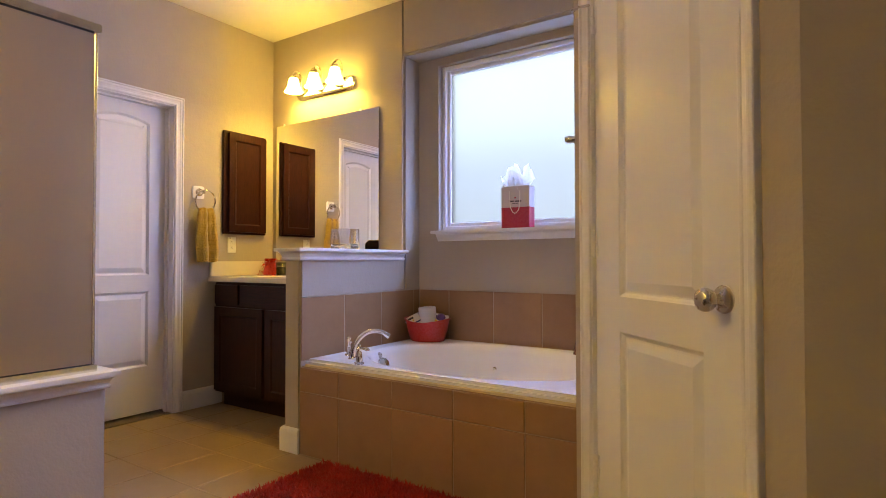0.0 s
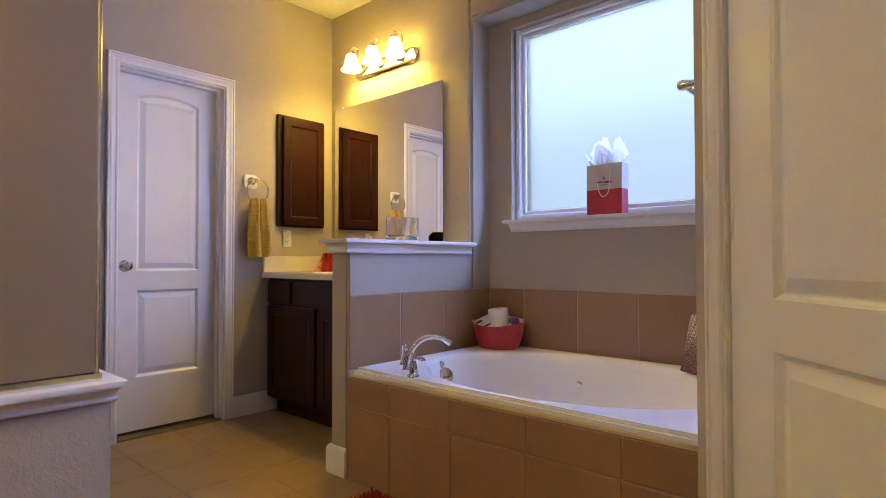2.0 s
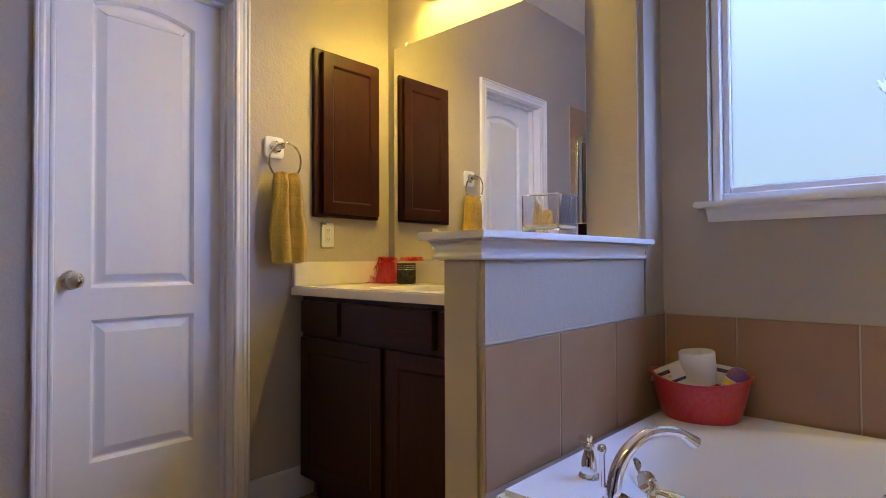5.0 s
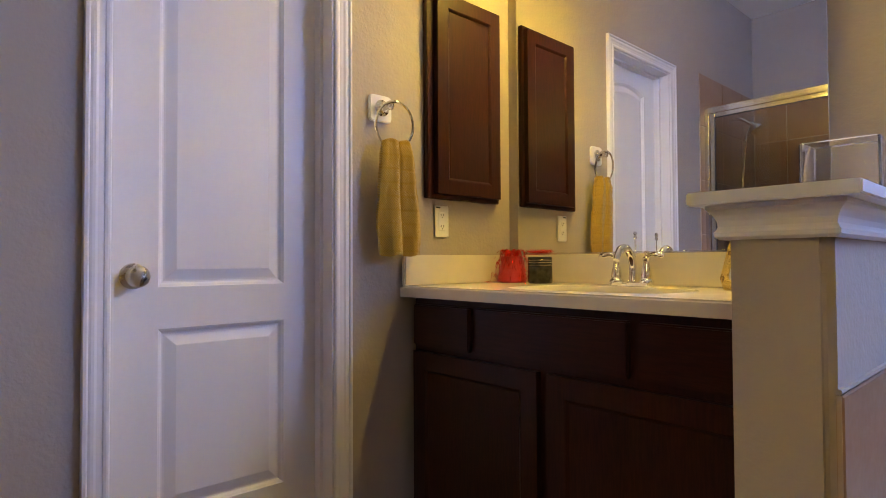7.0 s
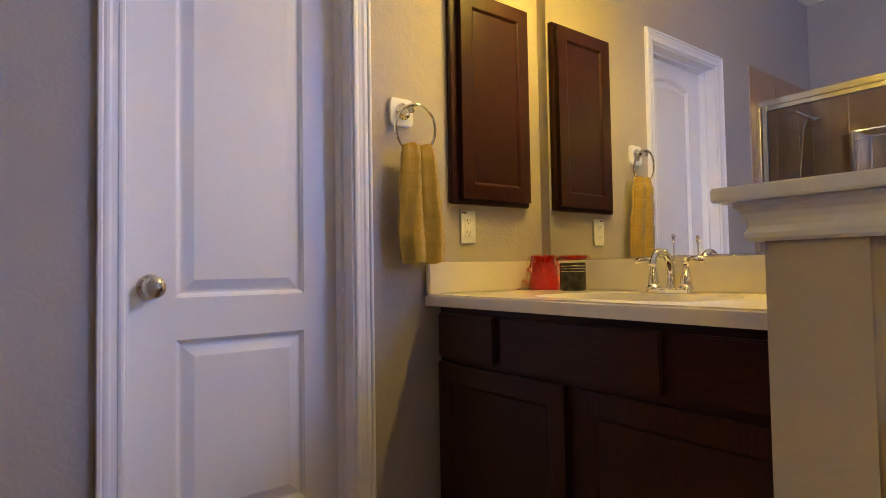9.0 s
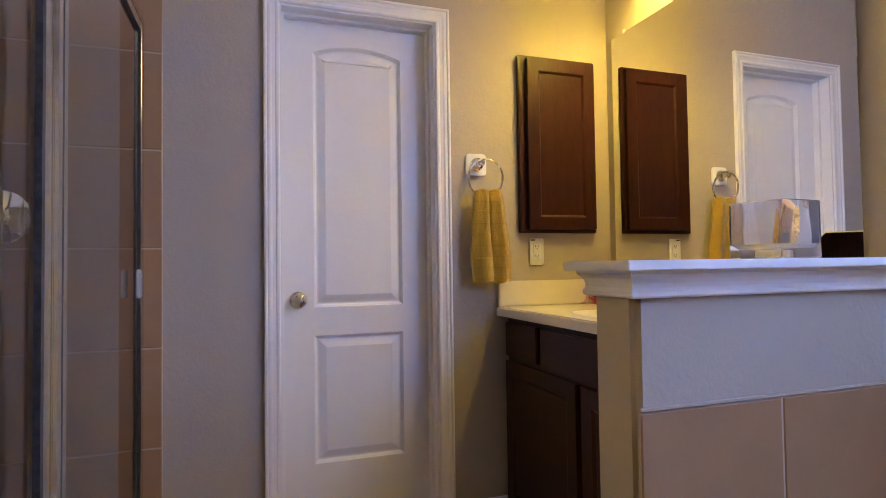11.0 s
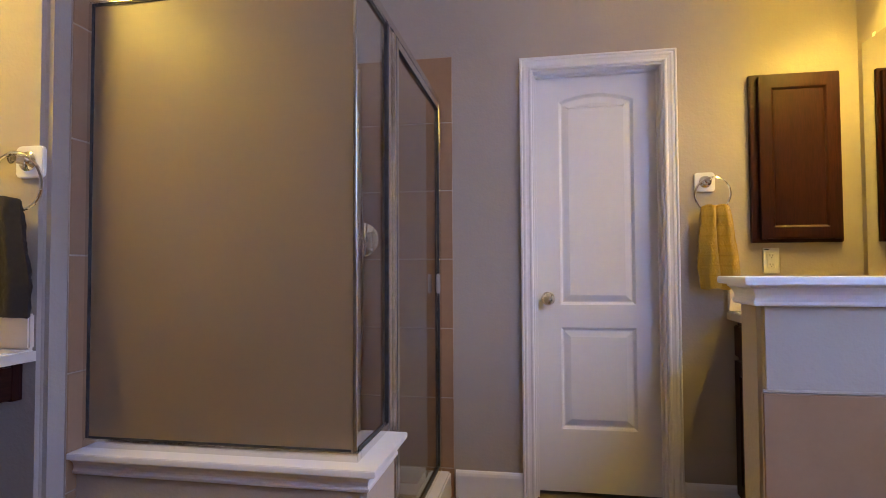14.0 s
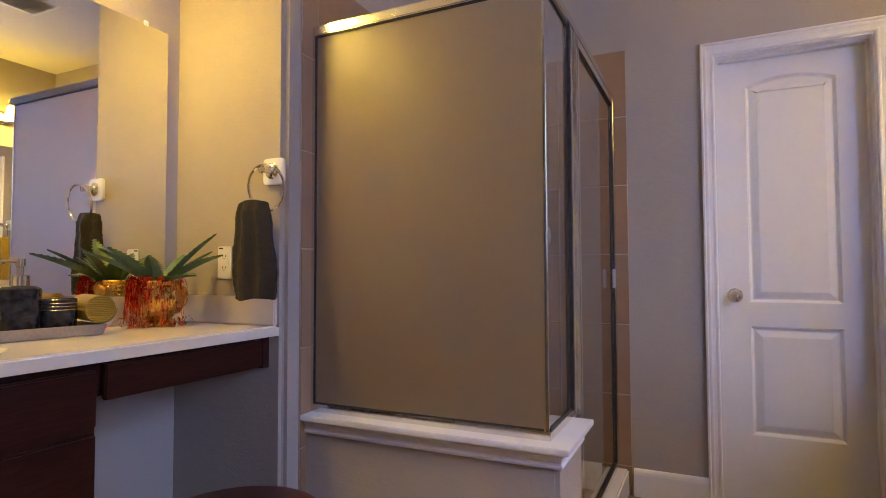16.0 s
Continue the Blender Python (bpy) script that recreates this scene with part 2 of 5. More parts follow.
def tube(points, radius, seg=10, closed=False):
    """A round bar along the points; radius is one number or one for each point."""
    bm = bmesh.new()
    pts = [Vector(q) for q in points]
    n = len(pts)
    rings, normal = [], None
    for i, p in enumerate(pts):
        a, b = (pts[i - 1], pts[(i + 1) % n]) if closed else (pts[max(i - 1, 0)], pts[min(i + 1, n - 1)])
        d = (b - a).normalized()
        if normal is None:
            normal = d.orthogonal().normalized()
        normal = (normal - d * normal.dot(d)).normalized()
        side = d.cross(normal)
        r = radius[i] if isinstance(radius, (list, tuple)) else radius
        rings.append([bm.verts.new(p + r * (math.cos(2 * math.pi * k / seg) * normal + math.sin(2 * math.pi * k / seg) * side)) for k in range(seg)])
    pairs = list(zip(rings, rings[1:])) + ([(rings[-1], rings[0])] if closed else [])
    for a, b in pairs:
        for k in range(seg):
            bm.faces.new((a[k], b[k], b[(k + 1) % seg], a[(k + 1) % seg]))
    if not closed:
        bm.faces.new(rings[0])
        bm.faces.new(rings[-1])
    return bm


def prism(outline, z0, z1, bevel=0.0):
    """An upright block from an outline in x and y."""
    bm = bmesh.new()
    low = [bm.verts.new((x, y, z0)) for x, y in outline]
    high = [bm.verts.new((x, y, z1)) for x, y in outline]
    n = len(outline)
    bm.faces.new(low)
    bm.faces.new(high)
    for i in range(n):
        bm.faces.new((low[i], low[(i + 1) % n], high[(i + 1) % n], high[i]))
    if bevel:
        bmesh.ops.bevel(bm, geom=bm.edges[:], offset=bevel, segments=2, affect="EDGES", clamp_overlap=True)
    return bm


def sweep_profile(path, profile, closed=False):
    """Carries a profile of (outwards, up) pairs along a path of x, y points with mitred corners; outwards is to the right of the way."""
    bm = bmesh.new()
    pts = [Vector((x, y)) for x, y in path]
    n = len(pts)
    rings = []
    for i, p in enumerate(pts):
        before = (p - pts[i - 1]).normalized() if (i or closed) else None
        after = (pts[(i + 1) % n] - p).normalized() if (i < n - 1 or closed) else None
        if before is None:
            before = after
        if after is None:
            after = before
        n1, n2 = Vector((before.y, -before.x)), Vector((after.y, -after.x))
        m = (n1 + n2) / (1 + n1.dot(n2))
        rings.append([bm.verts.new((p.x + m.x * o, p.y + m.y * o, z)) for o, z in profile])
    pairs = list(zip(rings, rings[1:])) + ([(rings[-1], rings[0])] if closed else [])
    k = len(profile)
    for a, b in pairs:
        for i in range(k):
            bm.faces.new((a[i], b[i], b[(i + 1) % k], a[(i + 1) % k]))
    if not closed:
        bm.faces.new(rings[0])
        bm.faces.new(rings[-1])
    return bm


def inset_outline(pts, d):
    """The outline moved inwards by d (points anticlockwise)."""
    out, n = [], len(pts)
    for i in range(n):
        a, b, c = Vector(pts[i - 1]), Vector(pts[i]), Vector(pts[(i + 1) % n])
        e1, e2 = (b - a).normalized(), (c - b).normalized()
        n1, n2 = Vector((-e1.y, e1.x)), Vector((-e2.y, e2.x))
        m = (n1 + n2) / max(0.3, 1 + n1.dot(n2))
        out.append((b.x + m.x * d, b.y + m.y * d))
    return out


def panelled(width, height, thick, panels, rings):
    """A slab, x 0..width, z 0..height, front at y 0 facing -y. panels: outlines in x, z; rings: (inset, depth) steps of the moulding."""
    bm = bmesh.new()
    rect = [(0, 0), (width, 0), (width, height), (0, height)]
    edges = []

    def loop(pts, y):
        vs = [bm.verts.new((x, y, z)) for x, z in pts]
        return vs, [bm.edges.new((vs[i], vs[(i + 1) % len(vs)])) for i in range(len(vs))]
    outer, e = loop(rect, 0)
    edges += e
    for pts in panels:
        prev, e = loop(pts, 0)
        edges += e
        for inset, depth in rings:
            cur, _ = loop(inset_outline(pts, inset), depth)
            for i in range(len(cur)):
                j = (i + 1) % len(cur)
                bm.faces.new((prev[i], prev[j], cur[j], cur[i]))
            prev = cur
        bm.faces.new(prev)
    bmesh.ops.triangle_fill(bm, use_beauty=True, edges=edges)
    back = [bm.verts.new((x, thick, z)) for x, z in rect]
    bm.faces.new(back)
    for i in range(4):
        j = (i + 1) % 4
        bm.faces.new((outer[i], outer[j], back[j], back[i]))
    return bm


def rect_outline(x0, x1, z0, z1):
    return [(x0, z0), (x1, z0), (x1, z1), (x0, z1)]


def arch_outline(x0, x1, z0, z1, rise, n=14):
    """A rectangle whose top edge bows up between two short shoulders."""
    pts = [(x0, z0), (x1, z0), (x1, z1)]
    for i in range(1, n):
        u = i / n
        pts.append((x1 + (x0 - x1) * u, z1 + rise * math.sin(math.pi * u) ** 0.8))
    return pts + [(x0, z1)]


MOULD = [(0.002, 0.003), (0.006, 0.006), (0.011, 0.0125), (0.015, 0.0135), (0.020, 0.0125), (0.046, 0.0025)]

# ---- setting ----
def boxes(*specs, bevel=0.0):
    bm = bmesh.new()
    for s in specs:
        add_bm(bm, box_bm(*s, bevel))
    return bm


def structure(name, bm, mat, label, category="wall", smooth=None):
    return solid(name, bm, mat, label, category, "structure", smooth=smooth)


TILE_S = 0.348
floor = structure("floor", box_bm(-3.9, EAST + 0.1, BACK - 0.1, 3.4, -0.12, -0.0024), GROUT_FLOOR, "beige ceramic tile floor with thin brown grout", "floor")
structure("ceiling", box_bm(-3.9, EAST + 0.1, BACK - 0.1, 3.5, CEIL, CEIL + 0.12), CEILING, "smooth pale painted ceiling above the bathroom", "ceiling")
structure("wall_west", boxes((-3.70, WEST, 0.2, 1.626, 0, CEIL), (-3.70, WEST, 2.250, 3.4, 0, CEIL), (-3.70, WEST, 1.626, 2.250, 2.063, CEIL)), WALL, "greige painted textured wall with a closet door")
structure("wall_closet", box_bm(-3.9, -3.80, 0.2, 3.4, -0.004, CEIL), WALL, "plain greige wall behind the closed door")


def rounded_block(x0, x1, y0, y1, z0, z1, corners, r=0.018):
    """A wall block whose named upright corners are bullnosed."""
    bm = box_bm(x0, x1, y0, y1, z0, z1)
    edges = [e for e in bm.edges if abs(e.verts[0].co.z - e.verts[1].co.z) > 0.01
             and any(abs(e.verts[0].co.x - cx) < 1e-4 and abs(e.verts[0].co.y - cy) < 1e-4 for cx, cy in corners)]
    bmesh.ops.bevel(bm, geom=edges, offset=r, segments=5, affect="EDGES")
    return bm


structure("wall_north", rounded_block(-3.70, PONY_E, NORTH, 3.45, 0, CEIL, [(PONY_E, NORTH)]), WALL, "greige textured wall behind the vanity mirror", smooth=35)
WIN = (-2.085, -0.938, 1.205, 2.315)
structure("wall_recess", boxes((PONY_E, WIN[0], RECESS, 3.42, 0, CEIL), (WIN[1], EAST_TUB + 0.12, RECESS, 3.42, 0, CEIL), (WIN[0], WIN[1], RECESS, 3.42, 0, WIN[2]), (WIN[0], WIN[1], RECESS, 3.42, WIN[3], CEIL)), WALL, "greige wall of the tub alcove around the window")
header = box_bm(PONY_E - 0.0, EAST_TUB + 0.12, NORTH + 0.0005, RECESS - 0.001, SOFFIT, CEIL)
bmesh.ops.bevel(header, geom=[e for e in header.edges if all(v.co.z < SOFFIT + 0.01 and v.co.y < NORTH + 0.01 for v in e.verts)], offset=0.018, segments=5, affect="EDGES")
structure("wall_header", header, WALL, "greige dropped header above the tub alcove", smooth=35)
# tub end wall, the diagonal wall with its door, and the plain walls that close the room
structure("wall_tub_end", prism([(EAST_TUB, 3.42), (EAST_TUB, 2.10), (EAST_TUB + 0.13, 2.04), (EAST_TUB + 0.13, 3.42)], 0, CEIL), WALL, "greige wall at the end of the bathtub")
DIAG = pose(0.6925, 0.6925, 0, 0, 0, -45)
diag = bmesh.new()
for s in ((-1.99, -1.865, 0.0, 0.12, 0, CEIL), (-1.135, -0.9796, 0.0, 0.12, 0, CEIL), (-1.865, -1.135, 0.0, 0.12, 2.05, CEIL)):
    add_bm(diag, box_bm(*s))
structure("wall_diagonal", moved(diag, DIAG), WALL, "greige diagonal wall holding a white door")
structure("wall_entry", prism([(-0.0005, 1.3855), (EAST + 0.1, 1.3855), (EAST + 0.1, 1.52), (0.09, 1.52)], 0, CEIL), WALL, "greige textured wall beside the diagonal door", smooth=35)
structure("wall_water_closet", boxes((EAST_TUB + 0.14, EAST + 0.1, 2.6, 2.7, 0, CEIL), (EAST, EAST + 0.1, 1.52, 2.6, 0, CEIL)), WALL, "plain greige wall of the closed toilet room")
structure("wall_east", box_bm(EAST, EAST + 0.1, BACK, 1.385, 0, CEIL), WALL, "plain greige wall closing the room")
structure("wall_back", box_bm(-0.62, EAST, BACK - 0.1, BACK, 0, CEIL), WALL, "plain greige wall closing the entry")
structure("wall_nook", rounded_block(-0.66, -0.54, BACK, 0.20, 0, CEIL, [(-0.54, 0.20), (-0.66, 0.20)]), WALL, "greige end wall beside the second vanity", smooth=35)
structure("wall_south", box_bm(-3.70, -0.66, SOUTH - 0.12, SOUTH, 0, CEIL), WALL, "greige wall behind the second vanity mirror")
structure("wall_towel", rounded_block(-3.70, TOWEL_WALL, SOUTH, TILE_S - 0.008, 0, CEIL, [(TOWEL_WALL, TILE_S - 0.008)], 0.02), WALL, "greige wall between the shower and the second vanity", smooth=35)
pony = structure("wall_pony", rounded_block(PONY_W, PONY_E, PONY_S, NORTH, 0, 1.060, [(PONY_W, PONY_S), (PONY_E, PONY_S)], 0.014), WALL, "half-height greige wall between vanity and bathtub", smooth=35)
curb_wall = rounded_block(-2.37, -2.27, TILE_S - 0.008, 1.215, 0, 0.567, [(-2.27, 1.215)], 0.014)
add_bm(curb_wall, box_bm(-2.56, -2.371, 1.115, 1.2149, 0, 0.567))
structure("wall_shower_knee", curb_wall, WALL, "low greige knee wall under the shower glass", smooth=35)

CAP_TRIM = [(0.0, -0.048), (0.007, -0.048), (0.012, -0.044), (0.013, -0.038), (0.010, -0.034), (0.0085, -0.030), (0.0095, -0.022), (0.013, -0.014), (0.018, -0.008), (0.021, -0.006), (0.021, 0.0), (0.0, 0.0)]


def cap_and_trim(name, outline, trim_path, z0, z1, label):
    cap = solid(name, prism(outline, z0, z1, 0.002), WHITE, label, "wall cap", "structure")
    part("moulding", sweep_profile(trim_path, [(o, z0 + z - 0.0005) for o, z in CAP_TRIM]), WHITE, cap)
    return cap


cap_and_trim("trim_pony_cap", [(-2.412, 2.125), (-2.206, 2.125), (-2.206, 3.052), (-2.412, 3.052)],
             [(PONY_W, 3.045), (PONY_W, PONY_S), (PONY_E, PONY_S), (PONY_E, 3.045)], 1.060, 1.078, "white painted wooden cap on the half wall")
cap_and_trim("trim_shower_cap", [(-2.232, TILE_S + 0.002), (-2.232, 1.252), (-2.585, 1.252), (-2.585, 1.095), (-2.40, 1.095), (-2.40, TILE_S + 0.002)],
             [(-2.27, TILE_S), (-2.27, 1.215), (-2.56, 1.215)], 0.568, 0.586, "white painted cap on the shower knee wall")

# baseboards
BASE = [(0, 0), (0.014, 0), (0.014, 0.105), (0.011, 0.118), (0.006, 0.126), (0, 0.13)]


def baseboard(path, label="white painted baseboard along the wall"):
    solid("baseboard", sweep_profile(path, BASE), WHITE, label, "baseboard", "structure")


baseboard([(WEST + 0.0005, 1.258), (WEST + 0.0005, 1.582)])
baseboard([(WEST + 0.0005, 2.301), (WEST + 0.0005, 2.60)])
baseboard([(PONY_W - 0.0005, 2.55), (PONY_W - 0.0005, PONY_S - 0.0005), (PONY_E - 0.004, PONY_S - 0.0005)])
baseboard([(0.08, 1.3845), (EAST, 1.3845)])

# ---- doors ----
CASING = [(0.0, 0.0), (0.058, 0.0), (0.058, 0.015), (0.056, 0.018), (0.050, 0.0185), (0.047, 0.016), (0.0455, 0.0125), (0.040, 0.0145), (0.034, 0.0145), (0.028, 0.0115), (0.016, 0.0095), (0.0135, 0.0115), (0.008, 0.0125), (0.003, 0.0115), (0.0, 0.0085)]


def casing_bm(x0, x1, z1):
    """Door casing round an opening x0..x1, up to z1, standing out to -y from y 0."""
    flat = sweep_profile([(x0, 0), (x0, z1), (x1, z1), (x1, 0)], [(-o, h) for o, h in CASING][::-1])
    return moved(flat, Matrix(((1, 0, 0, 0), (0, 0, -1, 0), (0, 1, 0, 0), (0, 0, 0, 1))))


def knob_bm():
    """A round knob on its rose, pointing to -y from y 0."""
    bm = lathe([(0.0, 0.0), (0.032, 0.0), (0.033, 0.004), (0.030, 0.009), (0.014, 0.012), (0.0115, 0.018), (0.0115, 0.028), (0.016, 0.033), (0.024, 0.038), (0.0275, 0.047), (0.0275, 0.055), (0.024, 0.063), (0.014, 0.068), (0.0, 0.069)], 28)
    return moved(bm, pose(0, 0, 0, 90, 0, 0))


def hinge_bm():
    bm = bmesh.new()
    for k in range(3):
        add_bm(bm, moved(lathe([(0.0065, 0), (0.0065, 0.027)], 10), pose(0, -0.006, -0.044 + k * 0.030)))
    add_bm(bm, lathe([(0.004, -0.05), (0.004, 0.05)], 8), pose(0, -0.006, 0))
    add_bm(bm, box_bm(-0.001, 0.016, -0.002, 0.0, -0.045, 0.045))
    return bm


def door(name, place, x0, x1, top, recess, panels, knob_x, knob_z, label, hinges=(), hinge_x=0.0, jamb=0.11, gap=0.012):
    """A door in its lining: x along the wall, -y out of the wall, y 0 the wall's face."""
    d = thing(name, label, "door", kind="structure")
    d.matrix_basis = place
    lining = bmesh.new()
    for s in ((x0 - 0.018, x0, -0.001, jamb, 0, top + 0.018), (x1, x1 + 0.018, -0.001, jamb, 0, top + 0.018), (x0, x1, -0.001, jamb, top, top + 0.018)):
        add_bm(lining, box_bm(*s))
    if recess > 0.03:
        for s in ((x0, x0 + 0.011, recess - 0.036, recess - 0.002, 0, top), (x1 - 0.011, x1, recess - 0.036, recess - 0.002, 0, top), (x0 + 0.011, x1 - 0.011, recess - 0.036, recess - 0.002, top - 0.011, top)):
            add_bm(lining, box_bm(*s))
    part("door_lining", lining, WHITE, d)
    part("casing", casing_bm(x0 - 0.007, x1 + 0.007, top + 0.007), WHITE, d)
    leaf = part("door_leaf", moved(panelled(x1 - x0 - 0.006, top - gap - 0.003, 0.035, panels, MOULD), pose(x0 + 0.003, recess, gap)), DOOR_WHITE, d, smooth=9)
    part("door_knob", moved(knob_bm(), pose(knob_x, recess, knob_z)), NICKEL, leaf, "satin nickel round knob", smooth=40)
    for z in hinges:
        part("hinge", moved(hinge_bm(), pose(hinge_x, recess, z)), DOOR_WHITE, leaf, smooth=40)
    return d


# local x runs north along the west wall, -y points into the room
WEST_FACE = pose(WEST, 0, 0, 0, 0, 90)
door("door_closet", WEST_FACE, 1.644, 2.232, 2.045, 0.088,
     [arch_outline(0.118, 0.118 + 0.352, 0.898, 1.893, 0.035), rect_outline(0.118, 0.118 + 0.352, 0.300, 0.788)], 1.705, 0.95,
     "closed white two-panel door with arched upper panel", gap=0.022)
diag_door = door("door_diagonal", DIAG, -1.852, -1.147, 2.035, 0.012,
                 [arch_outline(0.155, 0.56, 0.885, 1.85, 0.04), rect_outline(0.155, 0.56, 0.20, 0.775)], -1.212, 0.92,
                 "closed white two-panel door in the diagonal wall", hinges=(0.31, 1.07, 1.83), hinge_x=-1.851)
part("door_stop", tube([(-1.851, -0.006, 1.885), (-1.875, -0.035, 1.886), (-1.905, -0.045, 1.886)], [0.005, 0.004, 0.008], 8), NICKEL, diag_door, "small metal hinge-pin stop")
part("strike_plate", box_bm(-1.1475, -1.1455, -0.0035, 0.03, 0.888, 0.952), NICKEL, diag_door, "dark bronze strike plate")
solid("threshold", box_bm(-3.72, WEST - 0.01, 1.645, 2.231, -0.004, 0.004), varied("brown_carpet", (0.10, 0.07, 0.045), (0.17, 0.12, 0.08), 0.9, 6, 200, 0.6, 0.004), "strip of brown carpet under the closet door", "carpet", "structure")

# ---- window ----
window = thing("window_1", "white vinyl window with frosted obscure glass", "window", kind="structure")
fx0, fx1, fz0, fz1 = WIN[0] + 0.001, WIN[1] - 0.001, WIN[2] + 0.002, WIN[3] - 0.001


def frame_bm(x0, x1, z0, z1, w, y0, y1, bevel=0.004):
    bm = bmesh.new()
    for s in ((x0, x0 + w, y0, y1, z0, z1), (x1 - w, x1, y0, y1, z0, z1), (x0 + w, x1 - w, y0, y1, z0, z0 + w), (x0 + w, x1 - w, y0, y1, z1 - w, z1)):
        add_bm(bm, box_bm(*s, bevel, 1))
    return bm


part("window_frame", frame_bm(fx0, fx1, fz0, fz1, 0.030, 3.262, 3.33), VINYL, window)
part("sash", frame_bm(fx0 + 0.028, fx1 - 0.028, fz0 + 0.028, fz1 - 0.028, 0.026, 3.285, 3.322), VINYL, window)
pane = part("pane", box_bm(fx0 + 0.05, fx1 - 0.05, 3.30, 3.306, fz0 + 0.05, fz1 - 0.05), FROST, window, "frosted obscure glass")
pane.visible_shadow = False
sill = thing("window_sill", "white painted wooden window sill with moulded apron", "window sill", kind="structure")
part("stool_board", box_bm(-2.122, -0.890, 3.168, 3.27, 1.186, 1.2065, 0.005), WHITE, sill)
part("sill_apron", moved(sweep_profile([(-2.085, 0), (-0.935, 0)], [(0.0, 1.138), (0.010, 1.138), (0.014, 1.150), (0.020, 1.160), (0.034, 1.176), (0.036, 1.1855), (0.0, 1.1855)]), pose(0, RECESS - 0.0005, 0)), WHITE, sill)
solid("backdrop", moved(box_bm(-2.6, -0.4, 0, 0.02, 0.9, 2.75), pose(0, 3.62, 0)), sky_backdrop(), "bright hazy daylight sky beyond the frosted window", "sky", "structure")

# ---- vanity lights ----
def vanity_light(place, label):
    v = thing("vanity_light", label, "wall lamp", group="vanity lights")
    v.matrix_basis = place
    # the rail: a stadium plate lying along x, standing out to -y
    out = []
    for k in range(13):
        a = math.pi / 2 + math.pi * k / 12
        out.append((-0.25 + 0.052 * math.cos(a), 0.052 * math.sin(a)))
    for k in range(13):
        a = -math.pi / 2 + math.pi * k / 12
        out.append((0.25 + 0.052 * math.cos(a), 0.052 * math.sin(a)))
    plate = bmesh.new()
    rings = []
    for inset, y in ((0.0, 0.0), (0.0, -0.012), (0.006, -0.020), (0.014, -0.022), (0.016, -0.028), (0.024, -0.030)):
        rings.append([plate.verts.new((x, y, z)) for x, z in (inset_outline(out, inset) if inset else out)])
    for a, b in zip(rings, rings[1:]):
        for i in range(len(a)):
            plate.faces.new((a[i], a[(i + 1) % len(a)], b[(i + 1) % len(a)], b[i]))
    plate.faces.new(rings[-1])
    plate.faces.new(rings[0])
    part("back_plate", plate, CHROME, v, "polished chrome rail", smooth=30)
    for x in (-0.21, 0.0, 0.21):
        arm = part("arm", tube(smooth_path([(x, -0.028, -0.005), (x, -0.05, 0.035), (x, -0.055, 0.100), (x, -0.075, 0.135), (x, -0.108, 0.138), (x, -0.125, 0.116)], 6), 0.0055, 8), NICKEL, v, smooth=40)
        part("socket_cap", moved(lathe([(0.0, 0.126), (0.006, 0.125), (0.008, 0.116), (0.012, 0.112), (0.024, 0.103), (0.031, 0.088), (0.032, 0.079), (0.0, 0.079)], 20), pose(x, -0.125, 0)), NICKEL, arm, smooth=40)
        part("shade", moved(lathe([(0.028, 0.081), (0.034, 0.070), (0.040, 0.044), (0.046, 0.016), (0.055, -0.006), (0.068, -0.020), (0.066, -0.022), (0.052, -0.006), (0.043, 0.016), (0.037, 0.044), (0.027, 0.075)], 24, cap=False), pose(x, -0.125, 0)), SHADE, v, "glowing frosted glass bell shade", smooth=60)
        part("bulb", moved(lathe([(0.0, -0.006), (0.014, -0.002), (0.022, 0.012), (0.022, 0.024), (0.013, 0.05), (0.011, 0.072), (0.0, 0.072)], 14), pose(x, -0.125, 0)), BULB, v, smooth=60)
    return v


vanity_light(pose(-2.965, NORTH - 0.0005, 2.272), "lit three-bell chrome light bar above the vanity mirror")
vanity_light(pose(-1.50, SOUTH + 0.0005, 2.272, 0, 0, 180), "lit three-bell chrome light bar above the second vanity")


# ---- mirrors ----
def wall_mirror(name, x0, x1, z0, z1, y, facing, label):
    m = thing(name, label, "mirror", group="vanity mirrors")
    a, b = sorted((y, y + facing * 0.006))
    part("glass", box_bm(x0, x1, a, b, z0, z1, 0.0015, 1), MIRROR, m)
    part("edge_strip", box_bm(x0, x1, a, b, z0 - 0.004, z0 - 0.0005), ALUMINIUM, m)
    for x in (x0 + 0.09, x1 - 0.17):
        part("clip", box_bm(x - 0.008, x + 0.008, min(a, b) - 0.002 if facing < 0 else a, b if facing < 0 else b + 0.003, z1 - 0.006, z1 + 0.012, 0.002, 1), PLASTIC, m, "clear plastic mirror clip")
    return m


wall_mirror("wall_mirror", -3.500, -2.452, 1.012, 2.058, NORTH - 0.007, -1, "large frameless mirror on the wall above the vanity")
wall_mirror("wall_mirror", -2.108, -0.72, 0.992, 1.931, SOUTH + 0.001, 1, "large frameless mirror above the second vanity")


# ---- vanity beside the closet door ----
def cabinet_front(x0, x1, z0, z1, stile=0.055, thick=0.019, flat=False):
    """A cabinet door or drawer front, facing -y, its back at y 0."""
    if flat:
        return moved(box_bm(x0, x1, -thick, 0, z0, z1, 0.004, 2), Matrix.Identity(4))
    bm = panelled(x1 - x0, z1 - z0, thick, [rect_outline(stile, x1 - x0 - stile, stile, z1 - z0 - stile)], [(0.004, 0.002), (0.010, 0.007), (0.012, 0.007)])
    return moved(bm, pose(x0, -thick, z0))


